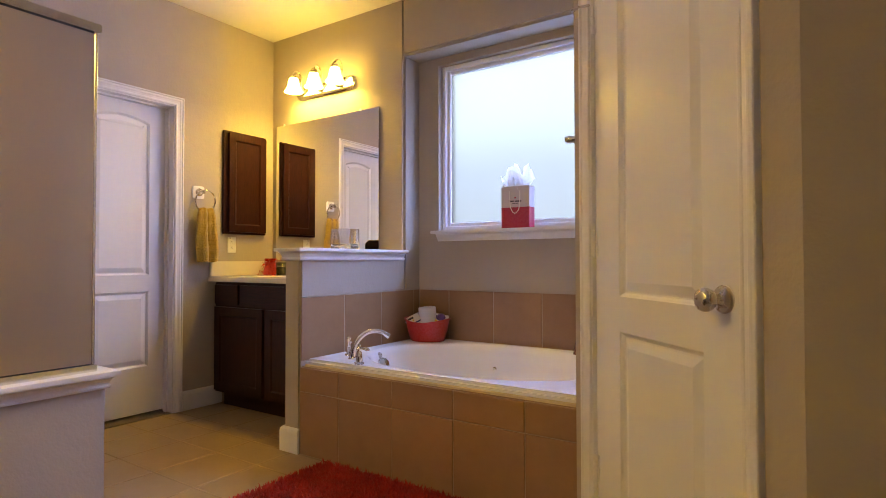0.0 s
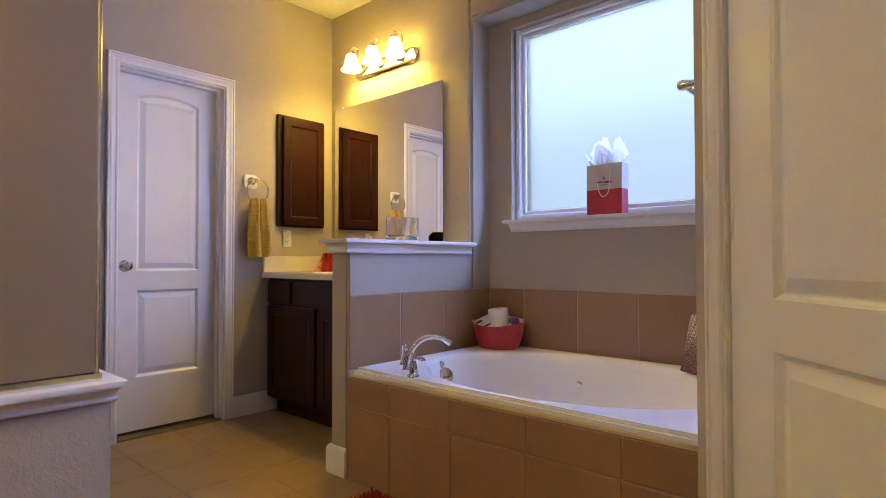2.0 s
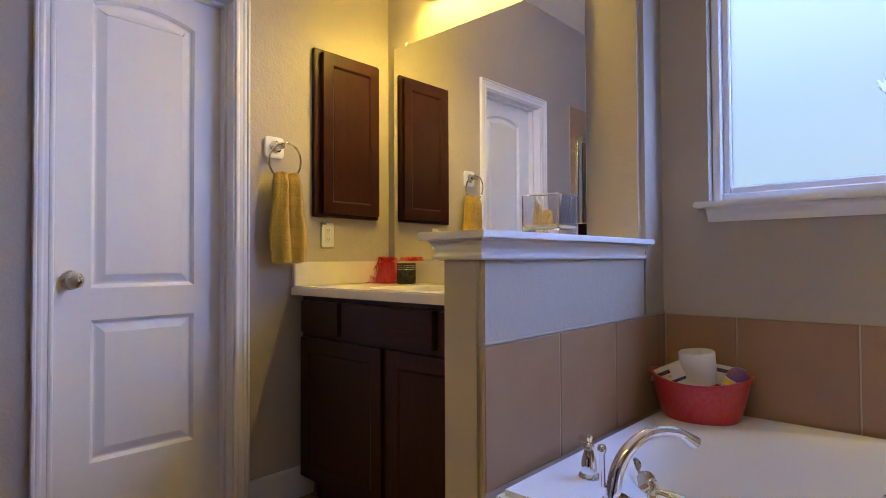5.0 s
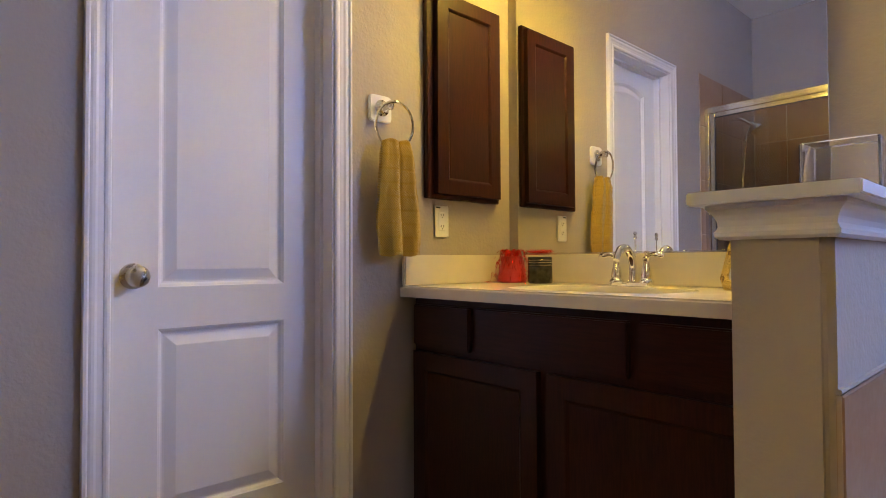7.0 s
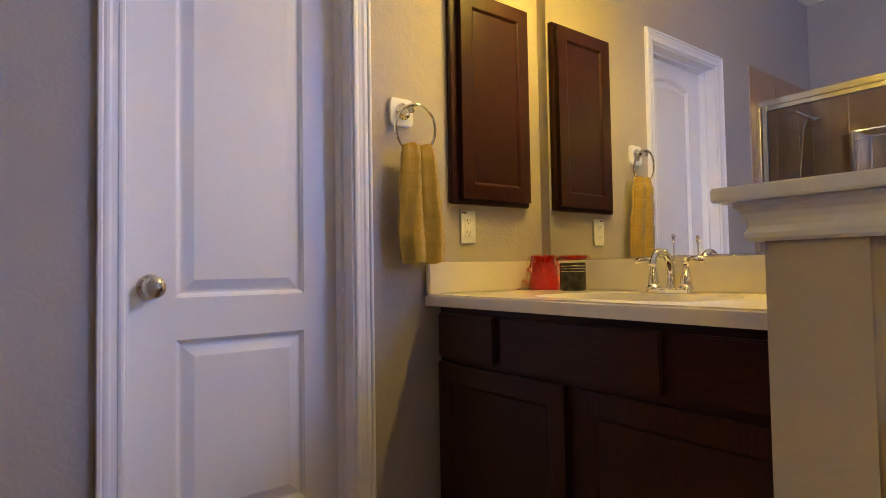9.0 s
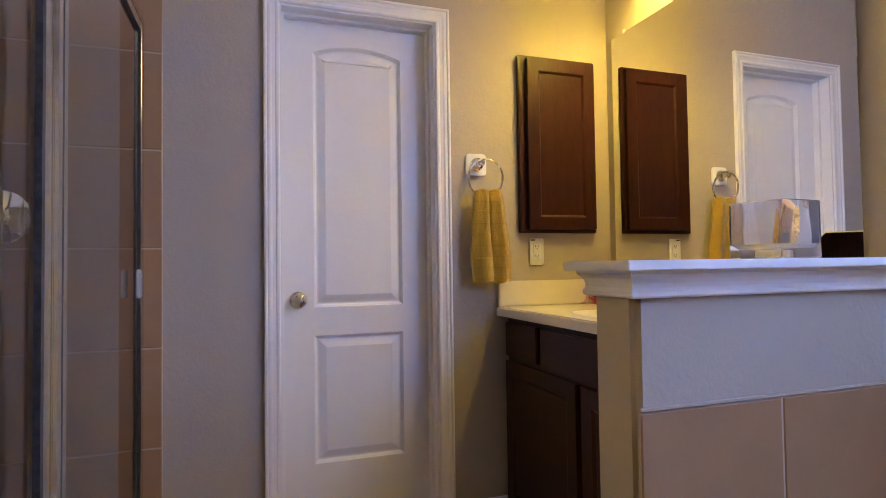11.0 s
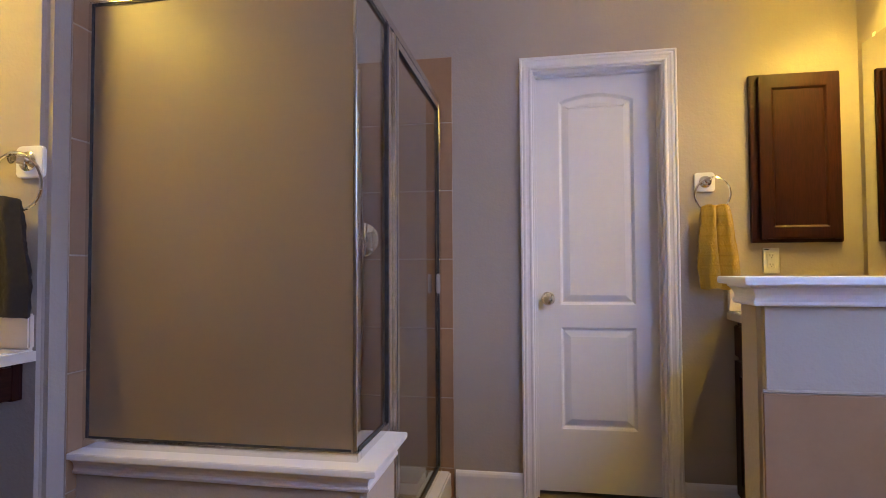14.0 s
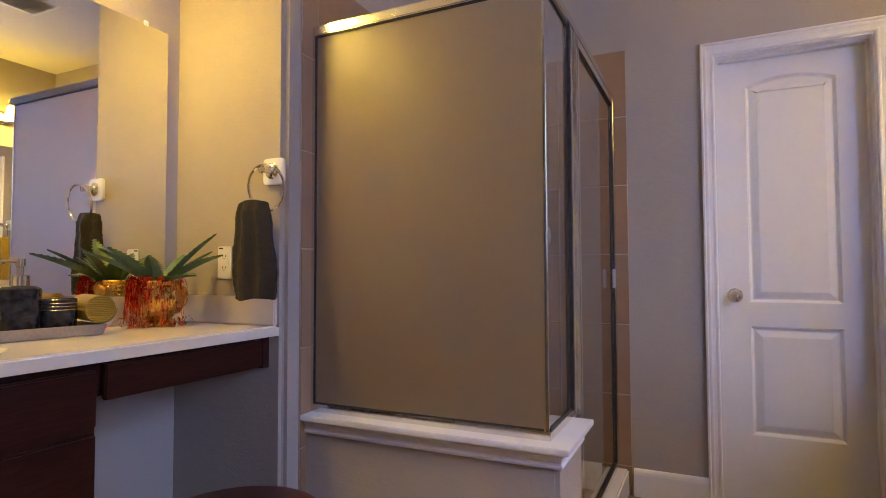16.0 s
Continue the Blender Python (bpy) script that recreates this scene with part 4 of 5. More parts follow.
def hung_towel(place, top_w, low_w, drop, lobes, mat, label, seed, skew=0.0):
    """A hand towel gathered through a ring: front and back sheets with folds, closed at the sides. x across, -y out, z down from 0."""
    rnd = random.Random(seed)
    bm = bmesh.new()
    nu, nv = 60, 64
    ph = rnd.uniform(0, 6)
    def at(u, v, back):
        w = top_w + (low_w - top_w) * (v ** 0.6) + 0.010 * math.sin(9 * v + ph) * v
        x = (u - 0.5) * w + skew * v
        lobe = 0.30 + 0.70 * abs(math.sin(math.pi * lobes * (u + 0.03 * math.sin(5 * v)))) ** 0.7
        bulge = (0.030 - 0.006 * v) * lobe * (0.25 + 0.75 * min(1.0, 6 * u * (1 - u))) + 0.0045 * math.sin(13 * u + ph + 2.5 * v) * lobe
        gather = 0.006 * (1 - v) ** 2 * math.sin(16 * u + ph) * lobe
        edge = math.sin(math.pi * u) ** 0.5
        y = -0.004 - bulge - gather if not back else 0.004 + (0.008 + 0.004 * math.sin(5 * u + ph)) * edge
        x *= 1 - 0.03 * math.sin(6 * v + ph)
        z = -drop * (v if not back else v * 0.985) - 0.004 * v * math.sin(2 * math.pi * lobes * u)
        if v < 0.1:
            y *= 0.6 + 4 * v
            z += 0.010 * lobe * (1 - v * 10)
        return (x, y, z)
    rows = []
    for j in range(nv + 1):
        v = j / nv
        ring = [bm.verts.new(at(i / nu, v, False)) for i in range(nu + 1)] + [bm.verts.new(at(i / nu, v, True)) for i in range(nu, -1, -1)]
        rows.append(ring)
    for a, b in zip(rows, rows[1:]):
        n = len(a)
        for i in range(n):
            bm.faces.new((a[i], a[(i + 1) % n], b[(i + 1) % n], b[i]))
    bm.faces.new(rows[0])
    bm.faces.new(rows[-1])
    bmesh.ops.recalc_face_normals(bm, faces=bm.faces[:])
    bm.normal_update()
    for q in bm.verts:
        q.co += q.normal * (0.0022 * noise.noise(q.co * 95.0 + Vector((ph, 0, 0))) + 0.004 * noise.noise(q.co * 22.0 + Vector((0, ph, 0))))
    ob = solid("hand_towel", bm, mat, label, "towel", group="hand towels", smooth=50)
    ob.matrix_basis = place
    return ob


hung_towel(pose(WEST + 0.058, 2.437, 1.366, 0, 0, 90), 0.122, 0.172, 0.362, 2, MUSTARD, "mustard yellow ribbed hand towel on the ring", 3, 0.012)
hung_towel(pose(TOWEL_WALL + 0.058, 0.262, 1.287, 0, 0, 90), 0.125, 0.178, 0.310, 1.0, CHARCOAL, "dark charcoal hand towel on the ring", 8, 0.012)

# towel bar at the end of the tub
tb = thing("towel_bar", "chrome towel bar on the wall by the bathtub", "towel bar")
for y in (2.235, 2.78):
    part("post", moved(lathe([(0, 0), (0.028, 0.0), (0.028, 0.006), (0.020, 0.012), (0.012, 0.020), (0.010, 0.045), (0.014, 0.062), (0.016, 0.075), (0.012, 0.086), (0, 0.09)], 20), Matrix.Translation((EAST_TUB - 0.0005, y, 1.485)) @ pose(0, 0, 0, 0, -90, 0)), CHROME, tb, smooth=40)
part("bar", tube([(EAST_TUB - 0.075, 2.235, 1.485), (EAST_TUB - 0.075, 2.78, 1.485)], 0.008, 12), CHROME, tb, smooth=40)


# ---- outlets ----
def outlet(place, label):
    o = thing("wall_outlet", label, "outlet", group="wall outlets")
    o.matrix_basis = place
    part("cover_plate", box_bm(-0.035, 0.035, -0.006, -0.0003, -0.057, 0.057, 0.003), PLASTIC, o)
    part("insert", box_bm(-0.0165, 0.0165, -0.0085, -0.0062, -0.033, 0.033, 0.001, 1), PLASTIC, o)
    for z in (-0.020, 0.020):
        for x in (-0.006, 0.006):
            part("slot", box_bm(x - 0.0012, x + 0.0012, -0.0092, -0.0086, z - 0.001, z + 0.007), BLACK, o)
        part("slot", moved(lathe([(0.0022, 0), (0.0022, 0.0006), (0, 0.0006)], 10), pose(0, -0.0086, z - 0.006, 90, 0, 0)), BLACK, o)
    part("button", box_bm(-0.008, 0.008, -0.0094, -0.0086, -0.003, 0.003), PLASTIC, o)
    part("label_mark", box_bm(-0.028, -0.008, -0.0066, -0.0061, 0.047, 0.052), BLACK, o, "small dark printed mark")
    return o


outlet(pose(WEST, 2.680, 1.127, 0, 0, 90), "white wall outlet with test button under the cabinet")
outlet(pose(TOWEL_WALL, 0.082, 1.098, 0, 0, 90), "white wall outlet beside the second counter")
# ---- loose things by the bathtub ----
def paper(name, colour, rough=0.6):
    return varied(name, tuple(c * 0.94 for c in colour), colour, rough, 4, 80, 0.0)


RED_PAPER, WHITE_PAPER, CORD = paper("crimson_paper", (0.42, 0.015, 0.05), 0.4), paper("white_paper", (0.78, 0.76, 0.75), 0.5), paper("white_cord", (0.8, 0.78, 0.74), 0.8)
DARK_PRINT, BLUE_PRINT, YELLOW_PRINT, PURPLE = paper("dark_print", (0.06, 0.05, 0.06)), paper("navy_print", (0.03, 0.05, 0.18)), paper("yellow_print", (0.8, 0.6, 0.04)), paper("purple_plastic", (0.10, 0.03, 0.17), 0.3)
RED_PLASTIC = varied("red_plastic", (0.40, 0.012, 0.010), (0.42, 0.014, 0.012), 0.38, 4, 90, 0.0)
TISSUE_ROLL = varied("white_tissue_roll", (0.74, 0.72, 0.69), (0.80, 0.78, 0.75), 0.9, 6, 150, 0.25, 0.002)


def tissue_mat():
    m, t, b = material("printed_tissue_paper")
    v = coords(t)
    n = noise_node(t, v, 55, 2, 0.4)
    link(t, ramp(t, n, [(0.55, (0.80, 0.80, 0.80)), (0.60, (0.42, 0.42, 0.44)), (0.66, (0.36, 0.36, 0.38)), (0.71, (0.80, 0.80, 0.80))]), b.inputs["Base Color"])
    b.inputs["Roughness"].default_value = 0.7
    tl, mx = t.nodes.new("ShaderNodeBsdfTranslucent"), t.nodes.new("ShaderNodeMixShader")
    tl.inputs[0].default_value = (1.0, 1.0, 1.0, 1)
    mx.inputs[0].default_value = 0.82
    link(t, b.outputs[0], mx.inputs[1])
    link(t, tl.outputs[0], mx.inputs[2])
    link(t, mx.outputs[0], t.nodes["Material Output"].inputs[0])
    return m


TISSUE = tissue_mat()
BAG_PAPER = paper("pale_pink_white_paper", (0.60, 0.54, 0.545), 0.5)


def tissue_bm(w, d, h, seed, which, sheets=4):
    """One crumpled sheet of several that stick up out of a bag, base at z 0."""
    rnd = random.Random(seed)
    bm = bmesh.new()
    for s in (which,):
        n = 9
        cx, ph = rnd.uniform(-0.25, 0.25) * w, rnd.uniform(0, 6)
        tall = h * rnd.uniform(0.6, 1.0)
        grid = []
        for j in range(n):
            v = j / (n - 1)
            row = []
            for i in range(n):
                u = i / (n - 1) - 0.5
                spread = 0.55 + 0.6 * v
                row.append(bm.verts.new((cx * (0.5 + v) + u * w * spread + rnd.uniform(-1, 1) * 0.05 * w,
                                         (s / max(1, sheets - 1) - 0.5) * d * 0.7 + 0.30 * d * math.sin(7 * u + ph + 4 * v) * (0.3 + v) + rnd.uniform(-1, 1) * 0.12 * d,
                                         v * tall * (1 - 0.9 * abs(u) ** 1.5 + 0.35 * math.sin(9 * u + ph)) + rnd.uniform(-1, 1) * 0.04 * h)))
            grid.append(row)
        for j in range(n - 1):
            for i in range(n - 1):
                bm.faces.new((grid[j][i], grid[j][i + 1], grid[j + 1][i + 1], grid[j + 1][i]))
    return bm


def open_bag(w0, w1, d0, d1, h, t=0.0015, z0=0.0, side=0.012):
    """An open paper bag: tapered walls with a fold line in each gusset, x across and y deep, centred."""
    bm = bmesh.new()
    def ring(f, inset, z):
        w, d = (w0 + (w1 - w0) * f) / 2 - inset, (d0 + (d1 - d0) * f) / 2 - inset
        g = side * f
        return [bm.verts.new(p) for p in ((-w, -d, z), (w, -d, z), (w - g, 0, z), (w, d, z), (-w, d, z), (-w + g, 0, z))]
    rings = [ring(0, 0, z0), ring(0.5, 0, z0 + h * 0.5), ring(1, 0, z0 + h), ring(1, t, z0 + h), ring(0, t, z0 + t)]
    for a, b in zip(rings, rings[1:]):
        for i in range(6):
            bm.faces.new((a[i], a[(i + 1) % 6], b[(i + 1) % 6], b[i]))
    bm.faces.new(rings[0])
    bm.faces.new(rings[-1])
    return bm


bag = thing("gift_bag", "red and white paper gift bag stuffed with printed tissue", "gift bag", at=(-1.502, 3.226, 1.2068))
part("lower_body", open_bag(0.186, 0.187, 0.074, 0.072, 0.125, side=0.004), RED_PAPER, bag, "crimson lower half")
part("upper_body", open_bag(0.187, 0.188, 0.072, 0.070, 0.127, z0=0.1255, side=0.008), BAG_PAPER, bag, "white upper half")
part("handle", tube(smooth_path([(-0.038, -0.0385, 0.225), (-0.036, -0.0395, 0.17), (-0.026, -0.0405, 0.115), (0.0, -0.041, 0.088), (0.026, -0.0405, 0.115), (0.032, -0.0395, 0.17), (0.032, -0.0385, 0.225)], 6), 0.0026, 6), CORD, bag, "white cord handle")
part("handle", tube(smooth_path([(-0.038, 0.037, 0.225), (-0.03, 0.037, 0.28), (0.0, 0.030, 0.30), (0.03, 0.037, 0.28), (0.032, 0.037, 0.225)], 5), 0.0026, 6), CORD, bag, "white cord handle")
# plain marks in place of the printed emblem and lettering
mark = prism([(0.0, 0.008), (-0.006, 0.0), (-0.005, -0.004), (-0.001, -0.003), (-0.002, -0.007), (0.002, -0.007), (0.001, -0.003), (0.005, -0.004), (0.006, 0.0)][::-1], 0, 0.0004)
part("emblem", moved(mark, Matrix.Translation((0, -0.0372, 0.182)) @ pose(0, 0, 0, 90, 0, 0)), RED_PAPER, bag)
for x0, x1, z0, z1 in ((-0.042, -0.008, 0.158, 0.166), (-0.002, 0.042, 0.157, 0.165), (-0.018, 0.018, 0.146, 0.149)):
    part("print_bar", box_bm(x0, x1, -0.0376, -0.0370, z0, z1), DARK_PRINT, bag)
for k in range(6):
    part("tissue_sheet", moved(tissue_bm(0.15, 0.055, 0.17, 4 + k, k, 6), pose(0, 0, 0.205)), TISSUE, bag, "white tissue with grey print")


def leopard():
    m, t, b = material("leopard_print_paper")
    v = coords(t)
    sep = t.nodes.new("ShaderNodeSeparateXYZ")
    link(t, v, sep.inputs[0])
    def cells(feature):
        vo = t.nodes.new("ShaderNodeTexVoronoi")
        vo.feature = feature
        vo.inputs["Scale"].default_value = 96
        link(t, v, vo.inputs["Vector"])
        return vo.outputs["Distance"]
    mr = t.nodes.new("ShaderNodeMapRange")
    mr.inputs[1].default_value, mr.inputs[2].default_value, mr.inputs[3].default_value, mr.inputs[4].default_value = 0.08, 0.30, 0.05, 0.22
    link(t, sep.outputs[2], mr.inputs[0])
    gt = t.nodes.new("ShaderNodeMath")
    gt.operation = "GREATER_THAN"
    link(t, cells("DISTANCE_TO_EDGE"), gt.inputs[0])
    link(t, mr.outputs[0], gt.inputs[1])
    low = t.nodes.new("ShaderNodeMapRange")
    low.inputs[1].default_value, low.inputs[2].default_value = 0.0, 0.16
    link(t, sep.outputs[2], low.inputs[0])
    spot = ramp(t, low.outputs[0], [(0.0, (0.09, 0.018, 0.010)), (0.6, (0.035, 0.020, 0.014)), (1.0, (0.02, 0.018, 0.018))])
    ground_col = ramp(t, low.outputs[0], [(0.0, (0.30, 0.12, 0.06)), (0.35, (0.50, 0.33, 0.19)), (1.0, (0.72, 0.58, 0.50))])
    link(t, mixed(t, gt.outputs[0], ground_col, spot), b.inputs["Base Color"])
    b.inputs["Roughness"].default_value = 0.35
    return m


LEOPARD = leopard()
lbag = thing("gift_bag", "leopard print paper gift bag with tissue on the tub deck", "gift bag", at=(-0.937, 3.058, 0.4975), rz=-31)
part("body", open_bag(0.285, 0.205, 0.145, 0.095, 0.248, side=0.02), LEOPARD, lbag)
for y, rad, mt in ((-0.048, 0.046, LEOPARD), (0.048, 0.046, CORD)):
    arc = [(0.058 * math.cos(q), y, 0.245 + 0.070 * math.sin(q)) for q in (math.pi * k / 16 for k in range(17))]
    band = bmesh.new()
    rows = []
    for k, p in enumerate(arc):
        q = math.pi * k / 16
        n = Vector((math.cos(q), 0, math.sin(q)))
        rows.append([band.verts.new(Vector(p) + n * s * 0.0075 + Vector((0, dy, 0))) for s, dy in ((-1, -0.001), (1, -0.001), (1, 0.001), (-1, 0.001))])
    for a, b2 in zip(rows, rows[1:]):
        for i in range(4):
            band.faces.new((a[i], a[(i + 1) % 4], b2[(i + 1) % 4], b2[i]))
    band.faces.new(rows[0])
    band.faces.new(rows[-1])
    part("handle", band, mt, lbag)
for k in range(4):
    part("tissue_sheet", moved(tissue_bm(0.20, 0.09, 0.085, 9 + k, k, 4), pose(0.035, 0.0, 0.212)), TISSUE, lbag, "white tissue with grey print")

# red tub of toiletries
basket = thing("plastic_basket", "oval red plastic basket of toiletries on the tub deck", "basket", at=(-2.074, 3.076, 0.4975), rz=8)
bk = bmesh.new()
n = 36
prof = [(0.0, 0.0, 0.0), (0.108, 0.085, 0.0), (0.116, 0.091, 0.008), (0.132, 0.102, 0.060), (0.149, 0.114, 0.118), (0.157, 0.120, 0.119), (0.157, 0.120, 0.125), (0.146, 0.111, 0.124), (0.128, 0.098, 0.060), (0.112, 0.087, 0.010), (0.0, 0.0, 0.008)]
rows = []
for a, b2, z in prof:
    lift = lambda q: 0.022 * max(0.0, math.cos(q)) ** 2 + 0.022 * max(0.0, -math.cos(q)) ** 2
    rows.append([bk.verts.new((a * math.cos(2 * math.pi * k / n), b2 * math.sin(2 * math.pi * k / n), z + (lift(2 * math.pi * k / n) if z > 0.1 else 0))) for k in range(n)] if a else [bk.verts.new((0, 0, z))])
for a, b2 in zip(rows, rows[1:]):
    for i in range(n):
        j = (i + 1) % n
        if len(a) == 1:
            bk.faces.new((a[0], b2[i], b2[j]))
        elif len(b2) == 1:
            bk.faces.new((a[i], b2[0], a[j]))
        else:
            bk.faces.new((a[i], b2[i], b2[j], a[j]))
part("bowl", bk, RED_PLASTIC, basket, smooth=40)
part("hand_hole", moved(lathe([(0.0, 0.0), (0.017, 0.0), (0.017, 0.003), (0.0, 0.003)], 16), Matrix.Translation((-0.1455, 0.0, 0.112)) @ pose(0, 0, 0, 0, -82, 0) @ Matrix.Diagonal((0.7, 1.4, 1, 1))), WHITE_PAPER, basket, "oval grip opening")


def in_basket(x, y, z, rx=0, ry=0, rz=0):
    return pose(-2.074, 3.076, 0.4975, 0, 0, 8) @ pose(x, y, z, rx, ry, rz)


roll_bm = lathe([(0.019, 0.0), (0.054, 0.0), (0.056, 0.003), (0.056, 0.100), (0.054, 0.103), (0.020, 0.103), (0.019, 0.100), (0.019, 0.0)], 32, cap=False)
tr = solid("toilet_roll", roll_bm, TISSUE_ROLL, "white toilet paper roll standing in the basket", "toilet roll", smooth=40)
tr.matrix_basis = in_basket(-0.008, 0.026, 0.108, 4, -3, 0)


def soap_box(m, label):
    s = thing("soap_box", label, "soap box", group="soap boxes in the basket")
    s.matrix_basis = m
    part("carton", box_bm(-0.046, 0.046, -0.016, 0.016, 0.0, 0.062, 0.0015, 1), WHITE_PAPER, s)
    part("print_bar", box_bm(-0.034, 0.006, -0.0168, -0.0162, 0.040, 0.052), DARK_PRINT, s)
    part("emblem", box_bm(-0.006, 0.004, -0.0168, -0.0162, 0.026, 0.034), YELLOW_PRINT, s)
    part("band", box_bm(-0.010, 0.045, -0.0168, -0.0162, 0.006, 0.015), BLUE_PRINT, s)


soap_box(in_basket(-0.074, -0.010, 0.104, 6, -26, 6), "white soap carton with a dark band leaning in the basket")
soap_box(in_basket(0.072, 0.040, 0.104, -8, 6, -8), "white soap carton with a dark band behind the roll")
soap_box(in_basket(-0.035, 0.004, 0.090, 80, 0, 8), "white soap carton lying low in the basket")
soap_box(in_basket(0.034, 0.002, 0.086, 82, 4, -8), "white soap carton lying low beside another")
fr = thing("air_freshener", "white air freshener with purple cap and yellow band", "air freshener")
fr.matrix_basis = in_basket(0.086, -0.034, 0.092, -6, 24, -10)
part("body", lathe([(0.0, 0.0), (0.026, 0.0), (0.029, 0.01), (0.030, 0.052), (0.0, 0.052)], 22), WHITE_PAPER, fr, smooth=40)
part("band", lathe([(0.0302, 0.030), (0.0307, 0.030), (0.0309, 0.048), (0.0304, 0.048)], 22, cap=False), YELLOW_PRINT, fr, smooth=40)
part("cap", moved(lathe([(0.031, 0.0), (0.030, 0.012), (0.026, 0.026), (0.018, 0.036), (0.008, 0.040), (0.0, 0.040)], 22), pose(0, 0, 0.0525)), PURPLE, fr, "purple plastic cap", smooth=40)
for k in range(3):
    part("print_bar", box_bm(-0.016 + 0.009 * k, -0.009 + 0.009 * k, -0.0308, -0.0290, 0.008, 0.026), BLUE_PRINT, fr)

# square vase on the half wall
vase = thing("glass_vase", "clear square thick glass vase standing empty", "vase", at=(-2.322, 2.580, 1.0783), rz=4)
vb = bmesh.new()
s, t0, h = 0.061, 0.0042, 0.119
def sq(a, z, r=0.006):
    out = []
    for sx, sy, a0 in ((1, -1, -90), (1, 1, 0), (-1, 1, 90), (-1, -1, 180)):
        for k in range(4):
            q = radians(a0 + 30 * k)
            out.append(vb.verts.new((sx * (a - r) + r * math.cos(q), sy * (a - r) + r * math.sin(q), z)))
    return out
rows = [sq(s - 0.003, 0.0), sq(s, 0.003), sq(s, h - 0.002), sq(s - 0.002, h), sq(s - t0 + 0.001, h), sq(s - t0, h - 0.002, 0.004), sq(s - t0, 0.030, 0.004), sq(s - t0 - 0.010, 0.021, 0.004), sq(0.02, 0.017, 0.004)]
for a, b2 in zip(rows, rows[1:]):
    for i in range(16):
        vb.faces.new((a[i], a[(i + 1) % 16], b2[(i + 1) % 16], b2[i]))
vb.faces.new(rows[0])
vb.faces.new(rows[-1])
part("glass", vb, VASE_GLASS, vase, smooth=25)

# shaggy red rug
SHAG = varied("red_shag", (0.30, 0.006, 0.005), (0.50, 0.018, 0.012), 0.95, 14, 160, 0.4, 0.004)
rug = thing("bath_rug", "shaggy bright red bath rug on the tile floor", "rug")
rx0, rx1, ry0, ry1 = -2.02, -1.12, 1.56, 2.13
part("backing", box_bm(rx0 + 0.01, rx1 - 0.01, ry0 + 0.01, ry1 - 0.01, 0.0, 0.010, 0.004), SHAG, rug)
rnd = random.Random(11)
verts, faces = [], []
for k in range(17000):
    x, y = rnd.uniform(rx0, rx1), rnd.uniform(ry0, ry1)
    h = rnd.uniform(0.020, 0.036)
    q, lean = rnd.uniform(0, 2 * math.pi), rnd.uniform(0.004, 0.022)
    dx, dy, w = math.cos(q) * lean, math.sin(q) * lean, rnd.uniform(0.0018, 0.0034)
    px, py = -math.sin(q) * w, math.cos(q) * w
    i = len(verts)
    verts += [(x - px, y - py, 0.004), (x + px, y + py, 0.004), (x + dx * 0.5 + px, y + dy * 0.5 + py, h * 0.7), (x + dx * 0.5 - px, y + dy * 0.5 - py, h * 0.7), (x + dx, y + dy, h)]
    faces += [(i, i + 1, i + 2, i + 3), (i + 3, i + 2, i + 4)]
pile_me = bpy.data.meshes.new("pile")
pile_me.from_pydata(verts, [], faces)
pile_me.materials.append(SHAG)
pile = new("pile", pile_me)
pile.parent = rug
tagged(pile, "long red shag pile", kind="stuff")

# ---- things on the vanity ----
TINSEL = metal_mat("red_foil", (0.75, 0.04, 0.02), 0.22)
RED_SATIN = varied("red_satin", (0.42, 0.012, 0.010), (0.52, 0.020, 0.016), 0.35, 20, 120, 0.2, 0.001)
BLACK_GLAZE = varied("black_glazed_ceramic", (0.010, 0.009, 0.009), (0.012, 0.011, 0.011), 0.09, 4, 40, 0.0, rough_var=0.02)
BLACK_GLAZE.node_tree.nodes["Principled BSDF"].inputs["Specular IOR Level"].default_value = 0.3
SILVER = metal_mat("silver_band", (0.7, 0.68, 0.65), 0.2)


def tinsel_bm(count, start, seed, spread, drop, width=0.0011):
    """Curly foil strands that start round a rim (start gives a point for a number 0..1) and fall outwards."""
    rnd = random.Random(seed)
    vs, fs = [], []
    for _ in range(count):
        p = Vector(start(rnd.random(), rnd))
        out = Vector((p.x, p.y, 0))
        out = out.normalized() if out.length > 1e-4 else Vector((1, 0, 0))
        d = out * rnd.uniform(0.2, 1.0) * spread + Vector((rnd.uniform(-1, 1), rnd.uniform(-1, 1), 0)) * spread * 0.6
        fall, kink = rnd.uniform(0.35, 1.0) * drop, rnd.uniform(0.002, 0.006)
        prev = None
        for k in range(8):
            u = k / 7
            q = p + d * (u ** 0.7) + Vector((0, 0, 0.030 * math.sin(math.pi * min(1, u * 1.6)) * (1 if drop < 0.09 else 0.4) - fall * u * u))
            q += Vector((rnd.uniform(-1, 1), rnd.uniform(-1, 1), rnd.uniform(-1, 1))) * kink
            tw = Vector((rnd.uniform(-1, 1), rnd.uniform(-1, 1), rnd.uniform(-1, 1))).normalized() * width
            i = len(vs)
            vs += [tuple(q - tw), tuple(q + tw)]
            if prev is not None:
                fs.append((prev, prev + 1, i + 1, i))
            prev = i
    me = bpy.data.meshes.new("tinsel")
    me.from_pydata(vs, [], fs)
    bm = bmesh.new()
    bm.from_mesh(me)
    bpy.data.meshes.remove(me)
    return bm


